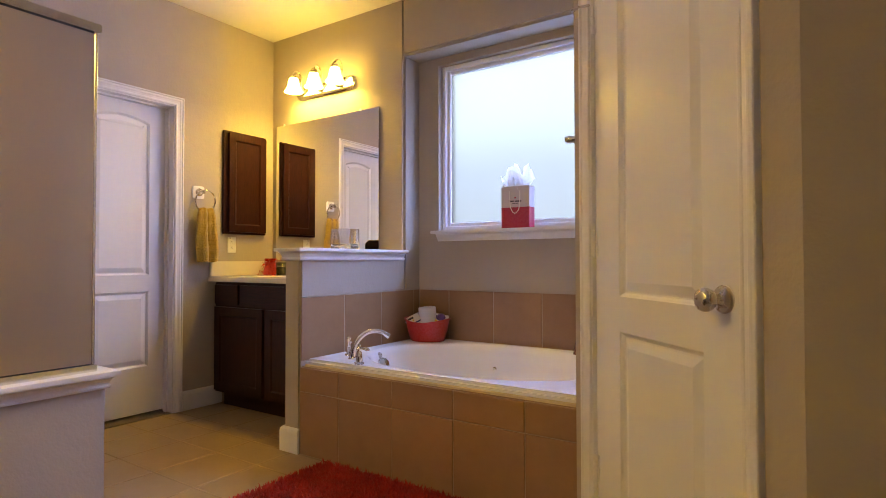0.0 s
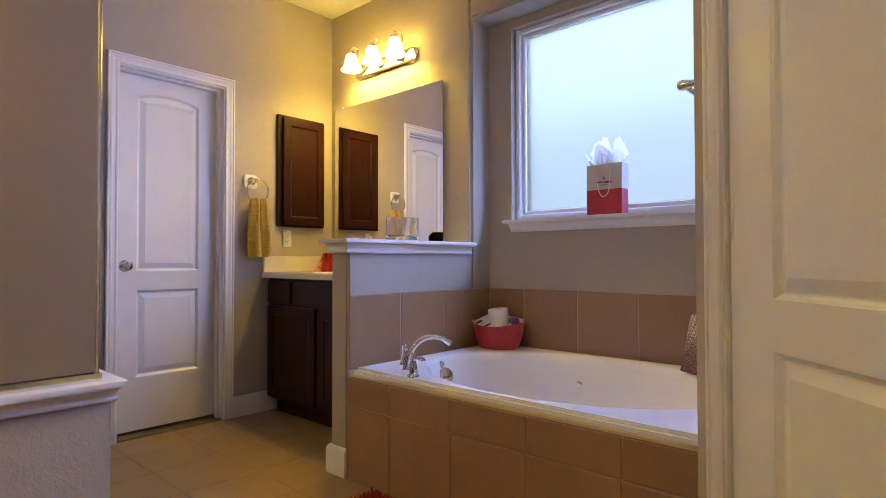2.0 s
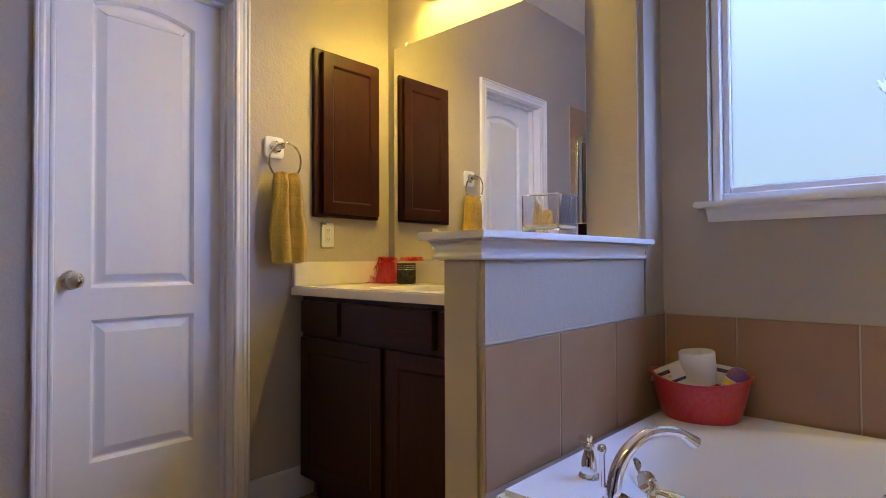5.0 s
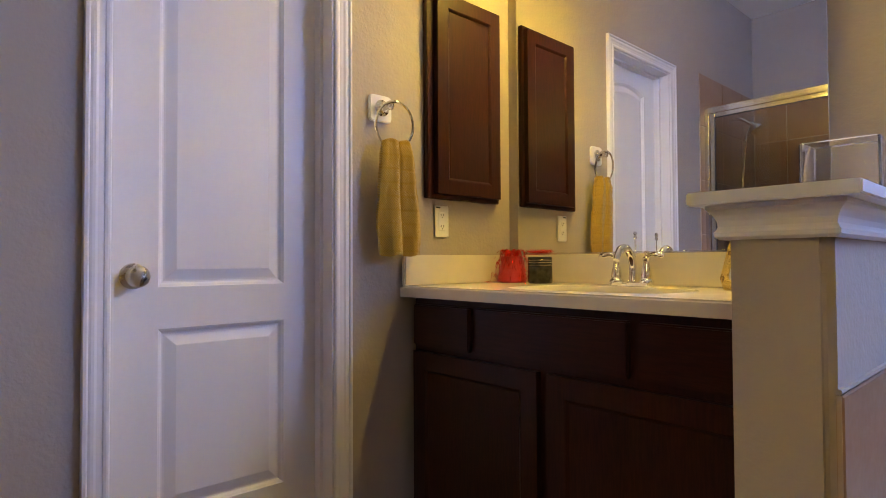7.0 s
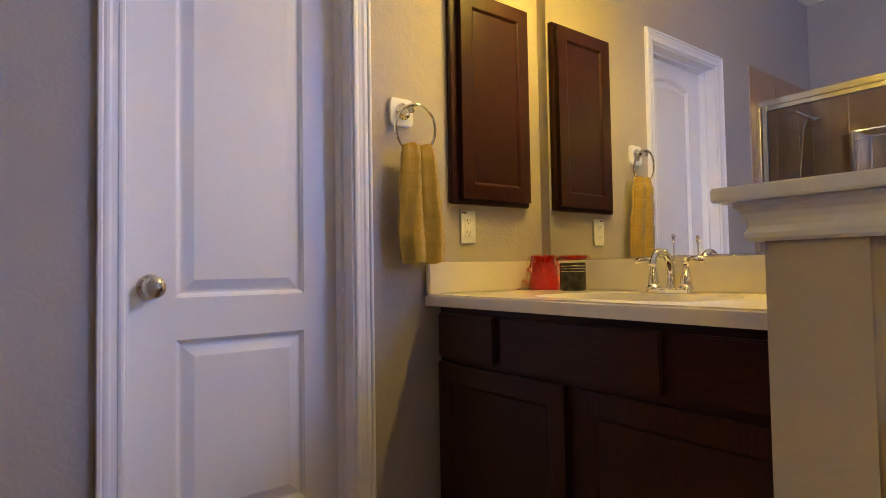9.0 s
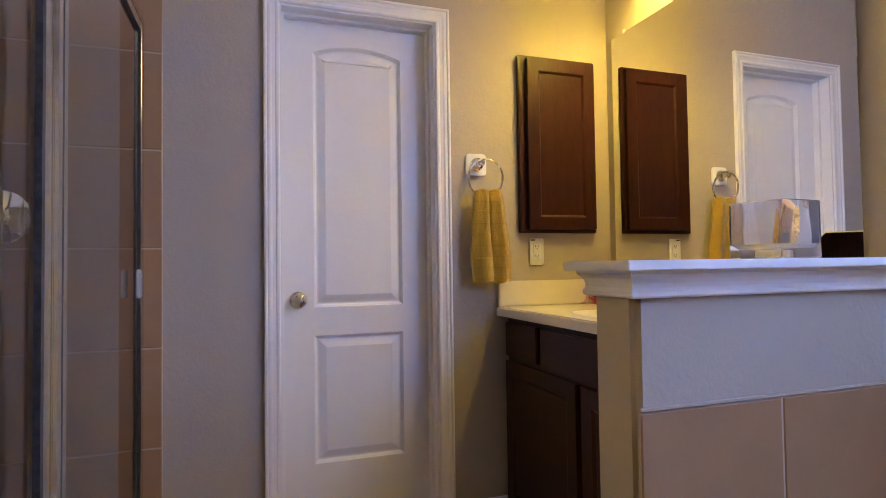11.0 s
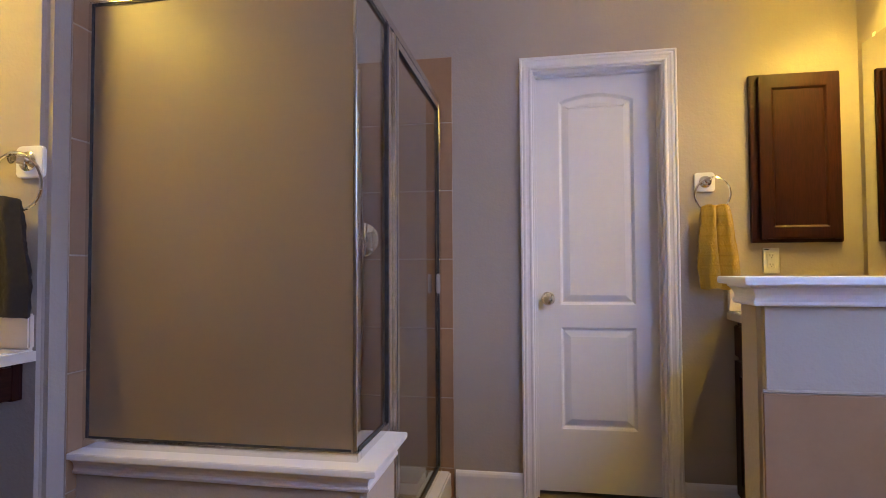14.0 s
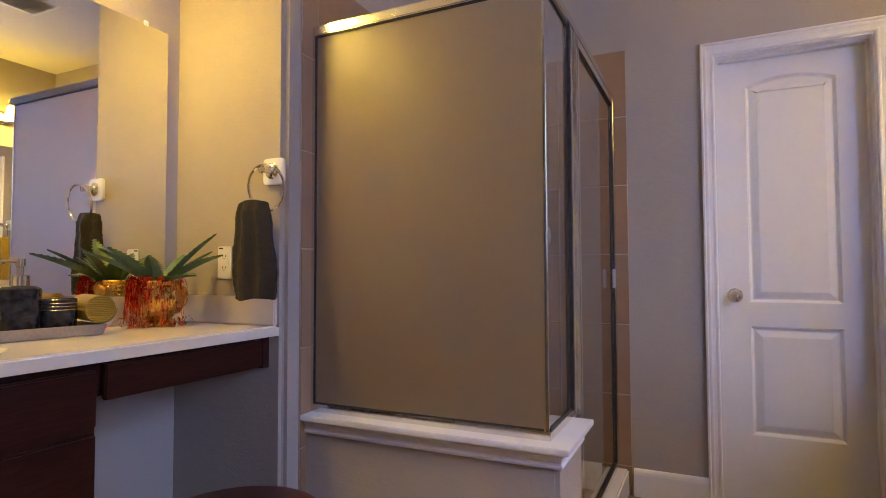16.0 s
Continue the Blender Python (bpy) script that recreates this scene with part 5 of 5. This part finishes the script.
rc = thing("candle_cup", "small red cup overflowing with red foil tinsel", "cup", at=(-3.458, 2.955, CN + 0.0004))
part("cup", lathe([(0.0, 0.0), (0.050, 0.0), (0.054, 0.004), (0.052, 0.03), (0.044, 0.065), (0.040, 0.085), (0.043, 0.098), (0.040, 0.098), (0.036, 0.085), (0.0, 0.08)], 28), RED_SATIN, rc, smooth=40)
part("tinsel", tinsel_bm(120, lambda u, r: (0.036 * math.cos(6.283 * u) * r.random(), 0.036 * math.sin(6.283 * u) * r.random(), 0.096), 5, 0.05, 0.06), TINSEL, rc, "curled red foil strands")
part("tinsel", moved(tinsel_bm(22, lambda u, r: (0.05 * math.cos(6.283 * u), 0.05 * math.sin(6.283 * u), 0.003), 6, 0.06, 0.001), pose(0, 0, 0.001)), TINSEL, rc, "curled red foil strands")


def black_cup(at, label):
    c = thing("tumbler", label, "tumbler", at=at, group="black tumblers")
    part("body", lathe([(0.0, 0.0), (0.042, 0.0), (0.044, 0.003), (0.044, 0.092), (0.041, 0.095), (0.039, 0.092), (0.039, 0.008), (0.0, 0.006)], 30), BLACK_GLAZE, c, smooth=40)
    for z in (0.064, 0.073, 0.082):
        part("band", lathe([(0.0440, z), (0.0446, z + 0.0006), (0.0446, z + 0.0018), (0.0440, z + 0.0024)], 30, cap=False), SILVER, c, "thin silver band", smooth=40)


black_cup((-3.325, 2.955, CN + 0.0004), "black ceramic tumbler with three thin silver bands")

gold_t = metal_mat("hammered_gold", (0.72, 0.52, 0.16), 0.3)
gt_, gb_ = gold_t.node_tree, gold_t.node_tree.nodes["Principled BSDF"]
gv = gt_.nodes.new("ShaderNodeTexVoronoi")
gv.inputs["Scale"].default_value = 170
link(gt_, coords(gt_), gv.inputs["Vector"])
relief(gt_, gb_, gv.outputs["Distance"], 1.0, 0.004)
pf = thing("picture_frame", "empty gold glitter picture frame leaning on its stand", "picture frame")
pf.matrix_basis = pose(-2.600, 2.85, CN + 0.001, 0, 0, -38) @ pose(0, 0, 0, -16, 0, 0)
def frame_ring(w, h, c):
    return [(-w + c, 0), (w - c, 0), (w, c), (w, h - c), (w - c, h), (-w + c, h), (-w, h - c), (-w, c)]
fb = bmesh.new()
outer = frame_ring(0.105, 0.262, 0.026)
rows = []
for inset, y in ((0.0, 0.008), (0.0, -0.004), (0.005, -0.009), (0.022, -0.009), (0.027, -0.004), (0.027, 0.0)):
    rows.append([fb.verts.new((x, y, z)) for x, z in (inset_outline(outer, inset) if inset else outer)])
for a, b2 in zip(rows, rows[1:]):
    for i in range(8):
        fb.faces.new((a[i], a[(i + 1) % 8], b2[(i + 1) % 8], b2[i]))
part("moulding", fb, gold_t, pf, "hammered gold rim")
pb = bmesh.new()
pb.faces.new([pb.verts.new((x, 0.0005, z)) for x, z in inset_outline(outer, 0.0255)])
bmesh.ops.solidify(pb, geom=pb.faces[:], thickness=0.003)
part("picture_sheet", pb, WHITE_PAPER, pf, "blank white sheet")
bb = bmesh.new()
bb.faces.new([bb.verts.new((x, 0.0085, z)) for x, z in inset_outline(outer, 0.001)])
bmesh.ops.solidify(bb, geom=bb.faces[:], thickness=-0.003)
part("back_board", bb, ESPRESSO, pf, "dark backing board")
part("strut", moved(box_bm(-0.018, 0.018, 0.0, 0.003, -0.185, 0.0), pose(0, 0.0125, 0.185, 28, 0, 0)), ESPRESSO, pf)

# ---- things on the second counter ----
pl = thing("potted_plant", "green serrated artificial plant in a gold bowl", "plant", at=(-1.992, -0.048, CS + 0.0004))
pl.scale = (0.89, 0.89, 0.92)
GOLD_GLAZE = metal_mat("antique_gold", (0.62, 0.36, 0.10), 0.26)
ribs = bmesh.new()
prof = [(0.0, 0.0), (0.066, 0.0), (0.070, 0.006), (0.064, 0.016), (0.052, 0.024), (0.058, 0.034), (0.084, 0.055), (0.100, 0.082), (0.104, 0.108), (0.098, 0.132), (0.088, 0.146), (0.090, 0.152), (0.094, 0.158), (0.090, 0.162), (0.082, 0.158), (0.0, 0.150)]
n = 64
rows = []
for r, z in prof:
    if r < 1e-5:
        rows.append([ribs.verts.new((0, 0, z))])
    else:
        rows.append([ribs.verts.new(((r * (1 + (0.028 * math.cos(16 * 2 * math.pi * k / n) if 0.03 < z < 0.14 else 0))) * math.cos(2 * math.pi * k / n), (r * (1 + (0.028 * math.cos(16 * 2 * math.pi * k / n) if 0.03 < z < 0.14 else 0))) * math.sin(2 * math.pi * k / n), z)) for k in range(n)])
for a, b2 in zip(rows, rows[1:]):
    for i in range(n):
        j = (i + 1) % n
        if len(a) == 1:
            ribs.faces.new((a[0], b2[i], b2[j]))
        elif len(b2) == 1:
            ribs.faces.new((a[i], b2[0], a[j]))
        else:
            ribs.faces.new((a[i], b2[i], b2[j], a[j]))
part("bowl", ribs, GOLD_GLAZE, pl, "ribbed antique gold bowl", smooth=40)
LEAF = varied("green_succulent_leaf", (0.035, 0.075, 0.018), (0.085, 0.15, 0.040), 0.5, 18, 220, 0.35, 0.0015)


def serrated_leaf(length, width, rise, bend, seed):
    """A thick lance-shaped leaf with toothed edges along +x, curving up and over."""
    rnd = random.Random(seed)
    bm = bmesh.new()
    nl = 26
    rows = []
    for i in range(nl + 1):
        u = i / nl
        w = width * (math.sin(math.pi * (u * 0.58 + 0.24)) ** 0.8) * (1 - u ** 5)
        tooth = (0.016 if i % 2 else -0.003) * (1 - u * 0.5)
        a = rise * (1 - u) + bend * u
        x = length * u * math.cos(a * 0.8)
        z = length * u * math.sin(min(1.35, rise * 1.3)) * (1 - 0.28 * u) + length * bend * 0.35 * u * u
        rows.append([bm.verts.new((x + s * 0, s * (w / 2 + (tooth if abs(s) == 1 else 0)) , z + abs(s) * w * 0.22 - dz)) for s, dz in ((-1, 0), (-0.5, 0), (0, 0), (0.5, 0), (1, 0), (0.5, 0.003), (0, 0.005), (-0.5, 0.003))])
    for a, b2 in zip(rows, rows[1:]):
        for i in range(8):
            bm.faces.new((a[i], a[(i + 1) % 8], b2[(i + 1) % 8], b2[i]))
    bm.faces.new(rows[0])
    bm.faces.new(rows[-1])
    return bm


rnd = random.Random(21)
for k, (ang, length, rise, bend) in enumerate(((2, 0.31, 0.42, 0.12), (14, 0.24, 0.60, 0.30), (-22, 0.20, 0.75, 0.4), (40, 0.13, 1.0, 0.6), (98, 0.29, 0.40, 0.15), (112, 0.27, 0.75, 0.55), (84, 0.25, 0.22, -0.15), (126, 0.24, 0.52, 0.2), (146, 0.20, 0.70, 0.4), (185, 0.15, 0.9, 0.6), (240, 0.11, 1.1, 0.7), (300, 0.11, 1.1, 0.7))):
    part("leaf", moved(serrated_leaf(length * 0.84, 0.046, rise, bend, k), pose(0.030 * math.cos(radians(ang)), 0.030 * math.sin(radians(ang)), 0.150, rnd.uniform(-14, 14), 0, ang)), LEAF, pl, smooth=30)
part("tinsel", tinsel_bm(120, lambda u, r: (0.100 * math.cos(-0.15 + 0.95 * u + 1.1 * u ** 7), 0.100 * math.sin(-0.15 + 0.95 * u + 1.1 * u ** 7), 0.162 + 0.01 * r.random()), 15, 0.022, 0.162, 0.0014), TINSEL, pl, "hanging red foil tinsel")
part("tinsel", moved(tinsel_bm(40, lambda u, r: (0.085 * math.cos(-0.8 + 3.2 * u), 0.085 * math.sin(-0.8 + 3.2 * u), 0.003), 16, 0.05, 0.0012, 0.0012), pose(0, 0, 0.0012)), TINSEL, pl, "hanging red foil tinsel")

STONE = varied("grey_brown_carved_tray", (0.20, 0.155, 0.11), (0.30, 0.24, 0.175), 0.7, 12, 90, 0.5, 0.003)
TRAY = pose(-1.594, -0.054, CS + 0.0004, 0, 0, -10)
tray = thing("vanity_tray", "shallow grey-brown carved tray on the counter", "tray")
tray.matrix_basis = TRAY
part("tray_base", box_bm(-0.165, 0.165, -0.065, 0.065, 0.0, 0.008, 0.002), STONE, tray)
part("tray_rim", sweep_profile([(-0.165, -0.065), (-0.165, 0.065), (0.165, 0.065), (0.165, -0.065)][::-1], [(0.0, 0.001), (0.006, 0.001), (0.014, 0.030), (0.008, 0.030), (-0.003, 0.008)], closed=True), STONE, tray)
def on_tray(x, y, z=0.0084, rx=0, ry=0, rz=0):
    return TRAY @ pose(x, y, z, rx, ry, rz)
sd = thing("soap_dispenser", "black ceramic soap dispenser with steel pump", "soap dispenser")
sd.matrix_basis = on_tray(0.010, 0.012)
part("bottle", lathe([(0.0, 0.0), (0.040, 0.0), (0.043, 0.004), (0.049, 0.115), (0.047, 0.124), (0.038, 0.130), (0.022, 0.133), (0.0, 0.133)], 30), BLACK_GLAZE, sd, smooth=40)
part("collar", moved(lathe([(0.021, 0.0), (0.021, 0.026), (0.018, 0.028), (0.0, 0.028)], 20), pose(0, 0, 0.1332)), CHROME, sd, smooth=40)
part("pump", moved(lathe([(0.008, 0.0), (0.008, 0.020), (0.011, 0.022), (0.011, 0.042), (0.0, 0.044)], 14), pose(0, 0, 0.1615)), CHROME, sd, smooth=40)
part("nozzle", tube([(0.0, 0, 0.196), (0.03, 0.01, 0.197), (0.048, 0.016, 0.194)], 0.005, 8), CHROME, sd, smooth=40)
c2 = bpy.data.objects.get("tumbler")
copy_thing(c2, on_tray(-0.081, 0.012))
rollt = bmesh.new()
vs, turns, m = [], 4.0, 90
for k in range(m + 1):
    u = k / m
    q, r = 2 * math.pi * turns * u, 0.006 + 0.036 * u
    vs.append((rollt.verts.new((-0.085, r * math.cos(q), 0.043 + r * math.sin(q))), rollt.verts.new((0.085, r * math.cos(q), 0.043 + r * math.sin(q)))))
for (a, b2), (c, d) in zip(vs, vs[1:]):
    rollt.faces.new((a, b2, d, c))
bmesh.ops.solidify(rollt, geom=rollt.faces[:], thickness=0.006)
core = bmesh.ops.create_cone(rollt, cap_ends=True, segments=32, radius1=0.038, radius2=0.038, depth=0.164, matrix=pose(0, 0, 0.043, 0, 90, 0))
rt = solid("rolled_towel", rollt, MUSTARD, "rolled mustard yellow towel lying on the tray", "towel", smooth=50)
rt.matrix_basis = on_tray(-0.166, 0.012, 0.0305, 0, 0, 82)

# stool
stool = thing("stool", "round red-brown wooden stool by the second counter", "stool", at=(-1.90, 0.40, 0))
part("seat", moved(lathe([(0.0, 0.0), (0.205, 0.0), (0.236, 0.010), (0.243, 0.022), (0.236, 0.034), (0.210, 0.040), (0.0, 0.042)], 40), pose(0, 0, 0.352)), STOOL_WOOD, stool, smooth=40)
for k in range(4):
    q = math.pi / 4 + k * math.pi / 2
    part("leg", tube([(0.14 * math.cos(q), 0.14 * math.sin(q), 0.3525), (0.18 * math.cos(q), 0.18 * math.sin(q), 0.0)], [0.020, 0.015], 12), STOOL_WOOD, stool, smooth=40)

# ceiling vent
vent = thing("ceiling_vent", "white slatted ceiling exhaust vent", "vent", at=(-2.70, 1.90, CEIL - 0.001))
part("frame", moved(frame_bm(-0.14, 0.14, -0.14, 0.14, 0.025, -0.012, 0.0, 0.002), pose(0, 0, 0, -90, 0, 0)), PLASTIC, vent)
for k in range(9):
    part("slat", moved(box_bm(-0.113, 0.113, -0.010, 0.010, -0.001, 0.001), Matrix.Translation((0, -0.096 + 0.024 * k, -0.006)) @ pose(0, 0, 0, 25, 0, 0)), PLASTIC, vent)


for ob in bpy.data.objects:
    if ob.name.split(".")[0] == "tinsel":
        tagged(ob, kind="stuff")

# ---- tiles, piece by piece ----
tile_meshes = {}


def tile_mesh(w, h, t, mat):
    key = (round(w, 4), round(h, 4), round(t, 4), mat.name)
    if key not in tile_meshes:
        c = 0.0025
        v = [(0, 0, 0), (w, 0, 0), (w, h, 0), (0, h, 0), (0, 0, t - c), (w, 0, t - c), (w, h, t - c), (0, h, t - c), (c, c, t), (w - c, c, t), (w - c, h - c, t), (c, h - c, t)]
        f = [(3, 2, 1, 0), (0, 1, 5, 4), (1, 2, 6, 5), (2, 3, 7, 6), (3, 0, 4, 7), (4, 5, 9, 8), (5, 6, 10, 9), (6, 7, 11, 10), (7, 4, 8, 11), (8, 9, 10, 11)]
        me = bpy.data.meshes.new("tile")
        me.from_pydata(v, [], f)
        me.materials.append(mat)
        tile_meshes[key] = me
    return tile_meshes[key]


def lay(parent, place, xs, ys, t, mat, joint=0.004, rough=0.0006, seed=1):
    """Tiles between the joint lines xs and ys on a plane: place carries x, y along it and z out of it."""
    rnd = random.Random(seed)
    inv = parent.matrix_world.inverted() if parent.parent is None else Matrix.Identity(4)
    for x0, x1 in zip(xs, xs[1:]):
        for y0, y1 in zip(ys, ys[1:]):
            w, h = x1 - x0 - joint, y1 - y0 - joint
            if w < 0.012 or h < 0.012:
                continue
            ob = new("tile", tile_mesh(w, h, t, mat))
            ob.parent = parent
            ob.matrix_basis = place @ Matrix.Translation((x0 + joint / 2, y0 + joint / 2, rnd.uniform(-rough, rough)))


def steps(a, b, first, pitch):
    """Joint lines from a to b, the first one at first."""
    out, p = [a], first
    while p < b - 0.015:
        if p > a + 0.015:
            out.append(p)
        p += pitch
    return out + [b]


def plane(origin, u, v):
    u, v = Vector(u), Vector(v)
    n = u.cross(v)
    m = Matrix((u, v, n)).transposed().to_4x4()
    m.translation = origin
    return m


# floor
lay(floor, plane((0, 0, -0.0105), (1, 0, 0), (0, 1, 0)), steps(-3.55, EAST, -2.30 - 4 * 0.331, 0.331), steps(BACK, 2.16, 1.605 - 9 * 0.331, 0.331), 0.0095, TILE_FLOOR, 0.005, 0.0004, 5)
lay(floor, plane((0, 0, -0.0105), (1, 0, 0), (0, 1, 0)), steps(-3.55, PONY_W, -2.30 - 4 * 0.331, 0.331), [2.16, 2.267, 2.58], 0.0095, TILE_FLOOR, 0.005, 0.0004, 6)

# tub surround: grout bed and one course of tile on three walls
surround = thing("tub_surround", "tan ceramic tile course around the bathtub", "tile surround", kind="structure")
TZ = [0.482, 0.816]
part("grout_bed", boxes((PONY_E + 0.0004, PONY_E + 0.006, PONY_S + 0.002, RECESS - 0.0004, 0.0, TZ[1] - 0.002), (PONY_E + 0.0062, EAST_TUB - 0.0062, RECESS - 0.006, RECESS - 0.0004, 0.0, TZ[1] - 0.002), (EAST_TUB - 0.006, EAST_TUB - 0.0004, 2.14, RECESS - 0.0004, 0.0, TZ[1] - 0.002)), GROUT, surround)
lay(surround, plane((PONY_E, 0, 0), (0, 1, 0), (0, 0, 1)), [PONY_S + 0.001, 2.491, 2.819, 3.147, RECESS - 0.009], TZ, 0.0085, TILE_WALL, 0.004, 0.0006, 7)
lay(surround, plane((0, RECESS, 0), (1, 0, 0), (0, 0, 1)), [PONY_E + 0.009, -2.0, -1.668, -1.341, -1.018, EAST_TUB - 0.009], TZ, 0.0085, TILE_WALL, 0.004, 0.0006, 8)
lay(surround, plane((EAST_TUB, 0, 0), (0, -1, 0), (0, 0, 1)), [-RECESS + 0.009, -2.88, -2.55, -2.22, -2.145], TZ, 0.0085, TILE_WALL, 0.004, 0.0006, 9)
part("paint_bead", tube([(PONY_E + 0.003, PONY_S + 0.004, 0.818), (PONY_E + 0.003, RECESS - 0.004, 0.818)], 0.004, 6), WALL, surround)

# tub skirt
skirt = thing("tub_skirt", "tan tiled front and ledge of the bathtub", "tub skirt", kind="structure")
part("grout_bed", boxes((PONY_E + 0.007, EAST_TUB - 0.002, PONY_S + 0.003, 2.30, 0.0, 0.4515)), GROUT, skirt)
SX = [PONY_E + 0.001, -1.967, -1.628, -1.290, -0.952, EAST_TUB - 0.004]
lay(skirt, plane((0, PONY_S + 0.0065, 0), (1, 0, 0), (0, 0, 1)), SX, [0.0, 0.326, 0.4535], 0.0085, TILE_WALL, 0.004, 0.0006, 10)
lay(skirt, plane((0, 0, 0.4475), (1, 0, 0), (0, 1, 0)), SX, [PONY_S + 0.006, 2.29], 0.0085, TILE_WALL, 0.004, 0.0004, 11)

# shower walls
ROWS_Z = [0.05, 0.136, 0.472, 0.808, 1.145, 1.482, 1.818, 2.146]
sw = thing("shower_tile_west", "tan ceramic tile on the shower wall", "tile wall", kind="structure")
part("grout_bed", box_bm(WEST + 0.0004, WEST + 0.006, TILE_S, 1.249, 0.0, 2.144), GROUT, sw)
lay(sw, plane((WEST, 0, 0), (0, 1, 0), (0, 0, 1)), [TILE_S + 0.001, 0.573, 0.911, 1.250], ROWS_Z, 0.0085, TILE_WALL, 0.004, 0.0006, 12)
lay(sw, plane((WEST, 0, 0), (0, 1, 0), (0, 0, 1)), [1.238, 1.250], [0.0, 0.135], 0.0085, TILE_WALL, 0.0, 0.0, 13)
ss = thing("shower_tile_south", "tan ceramic tile on the end wall of the shower", "tile wall", kind="structure")
part("grout_bed", box_bm(WEST + 0.0065, TOWEL_WALL - 0.076, TILE_S - 0.0075, TILE_S - 0.002, 0.0, 2.144), GROUT, ss)
lay(ss, plane((0, TILE_S - 0.008, 0), (-1, 0, 0), (0, 0, 1)), steps(-(TOWEL_WALL - 0.075), -(WEST + 0.009), 2.221 + 0.105, 0.337), ROWS_Z, 0.0085, TILE_WALL, 0.004, 0.0006, 14)
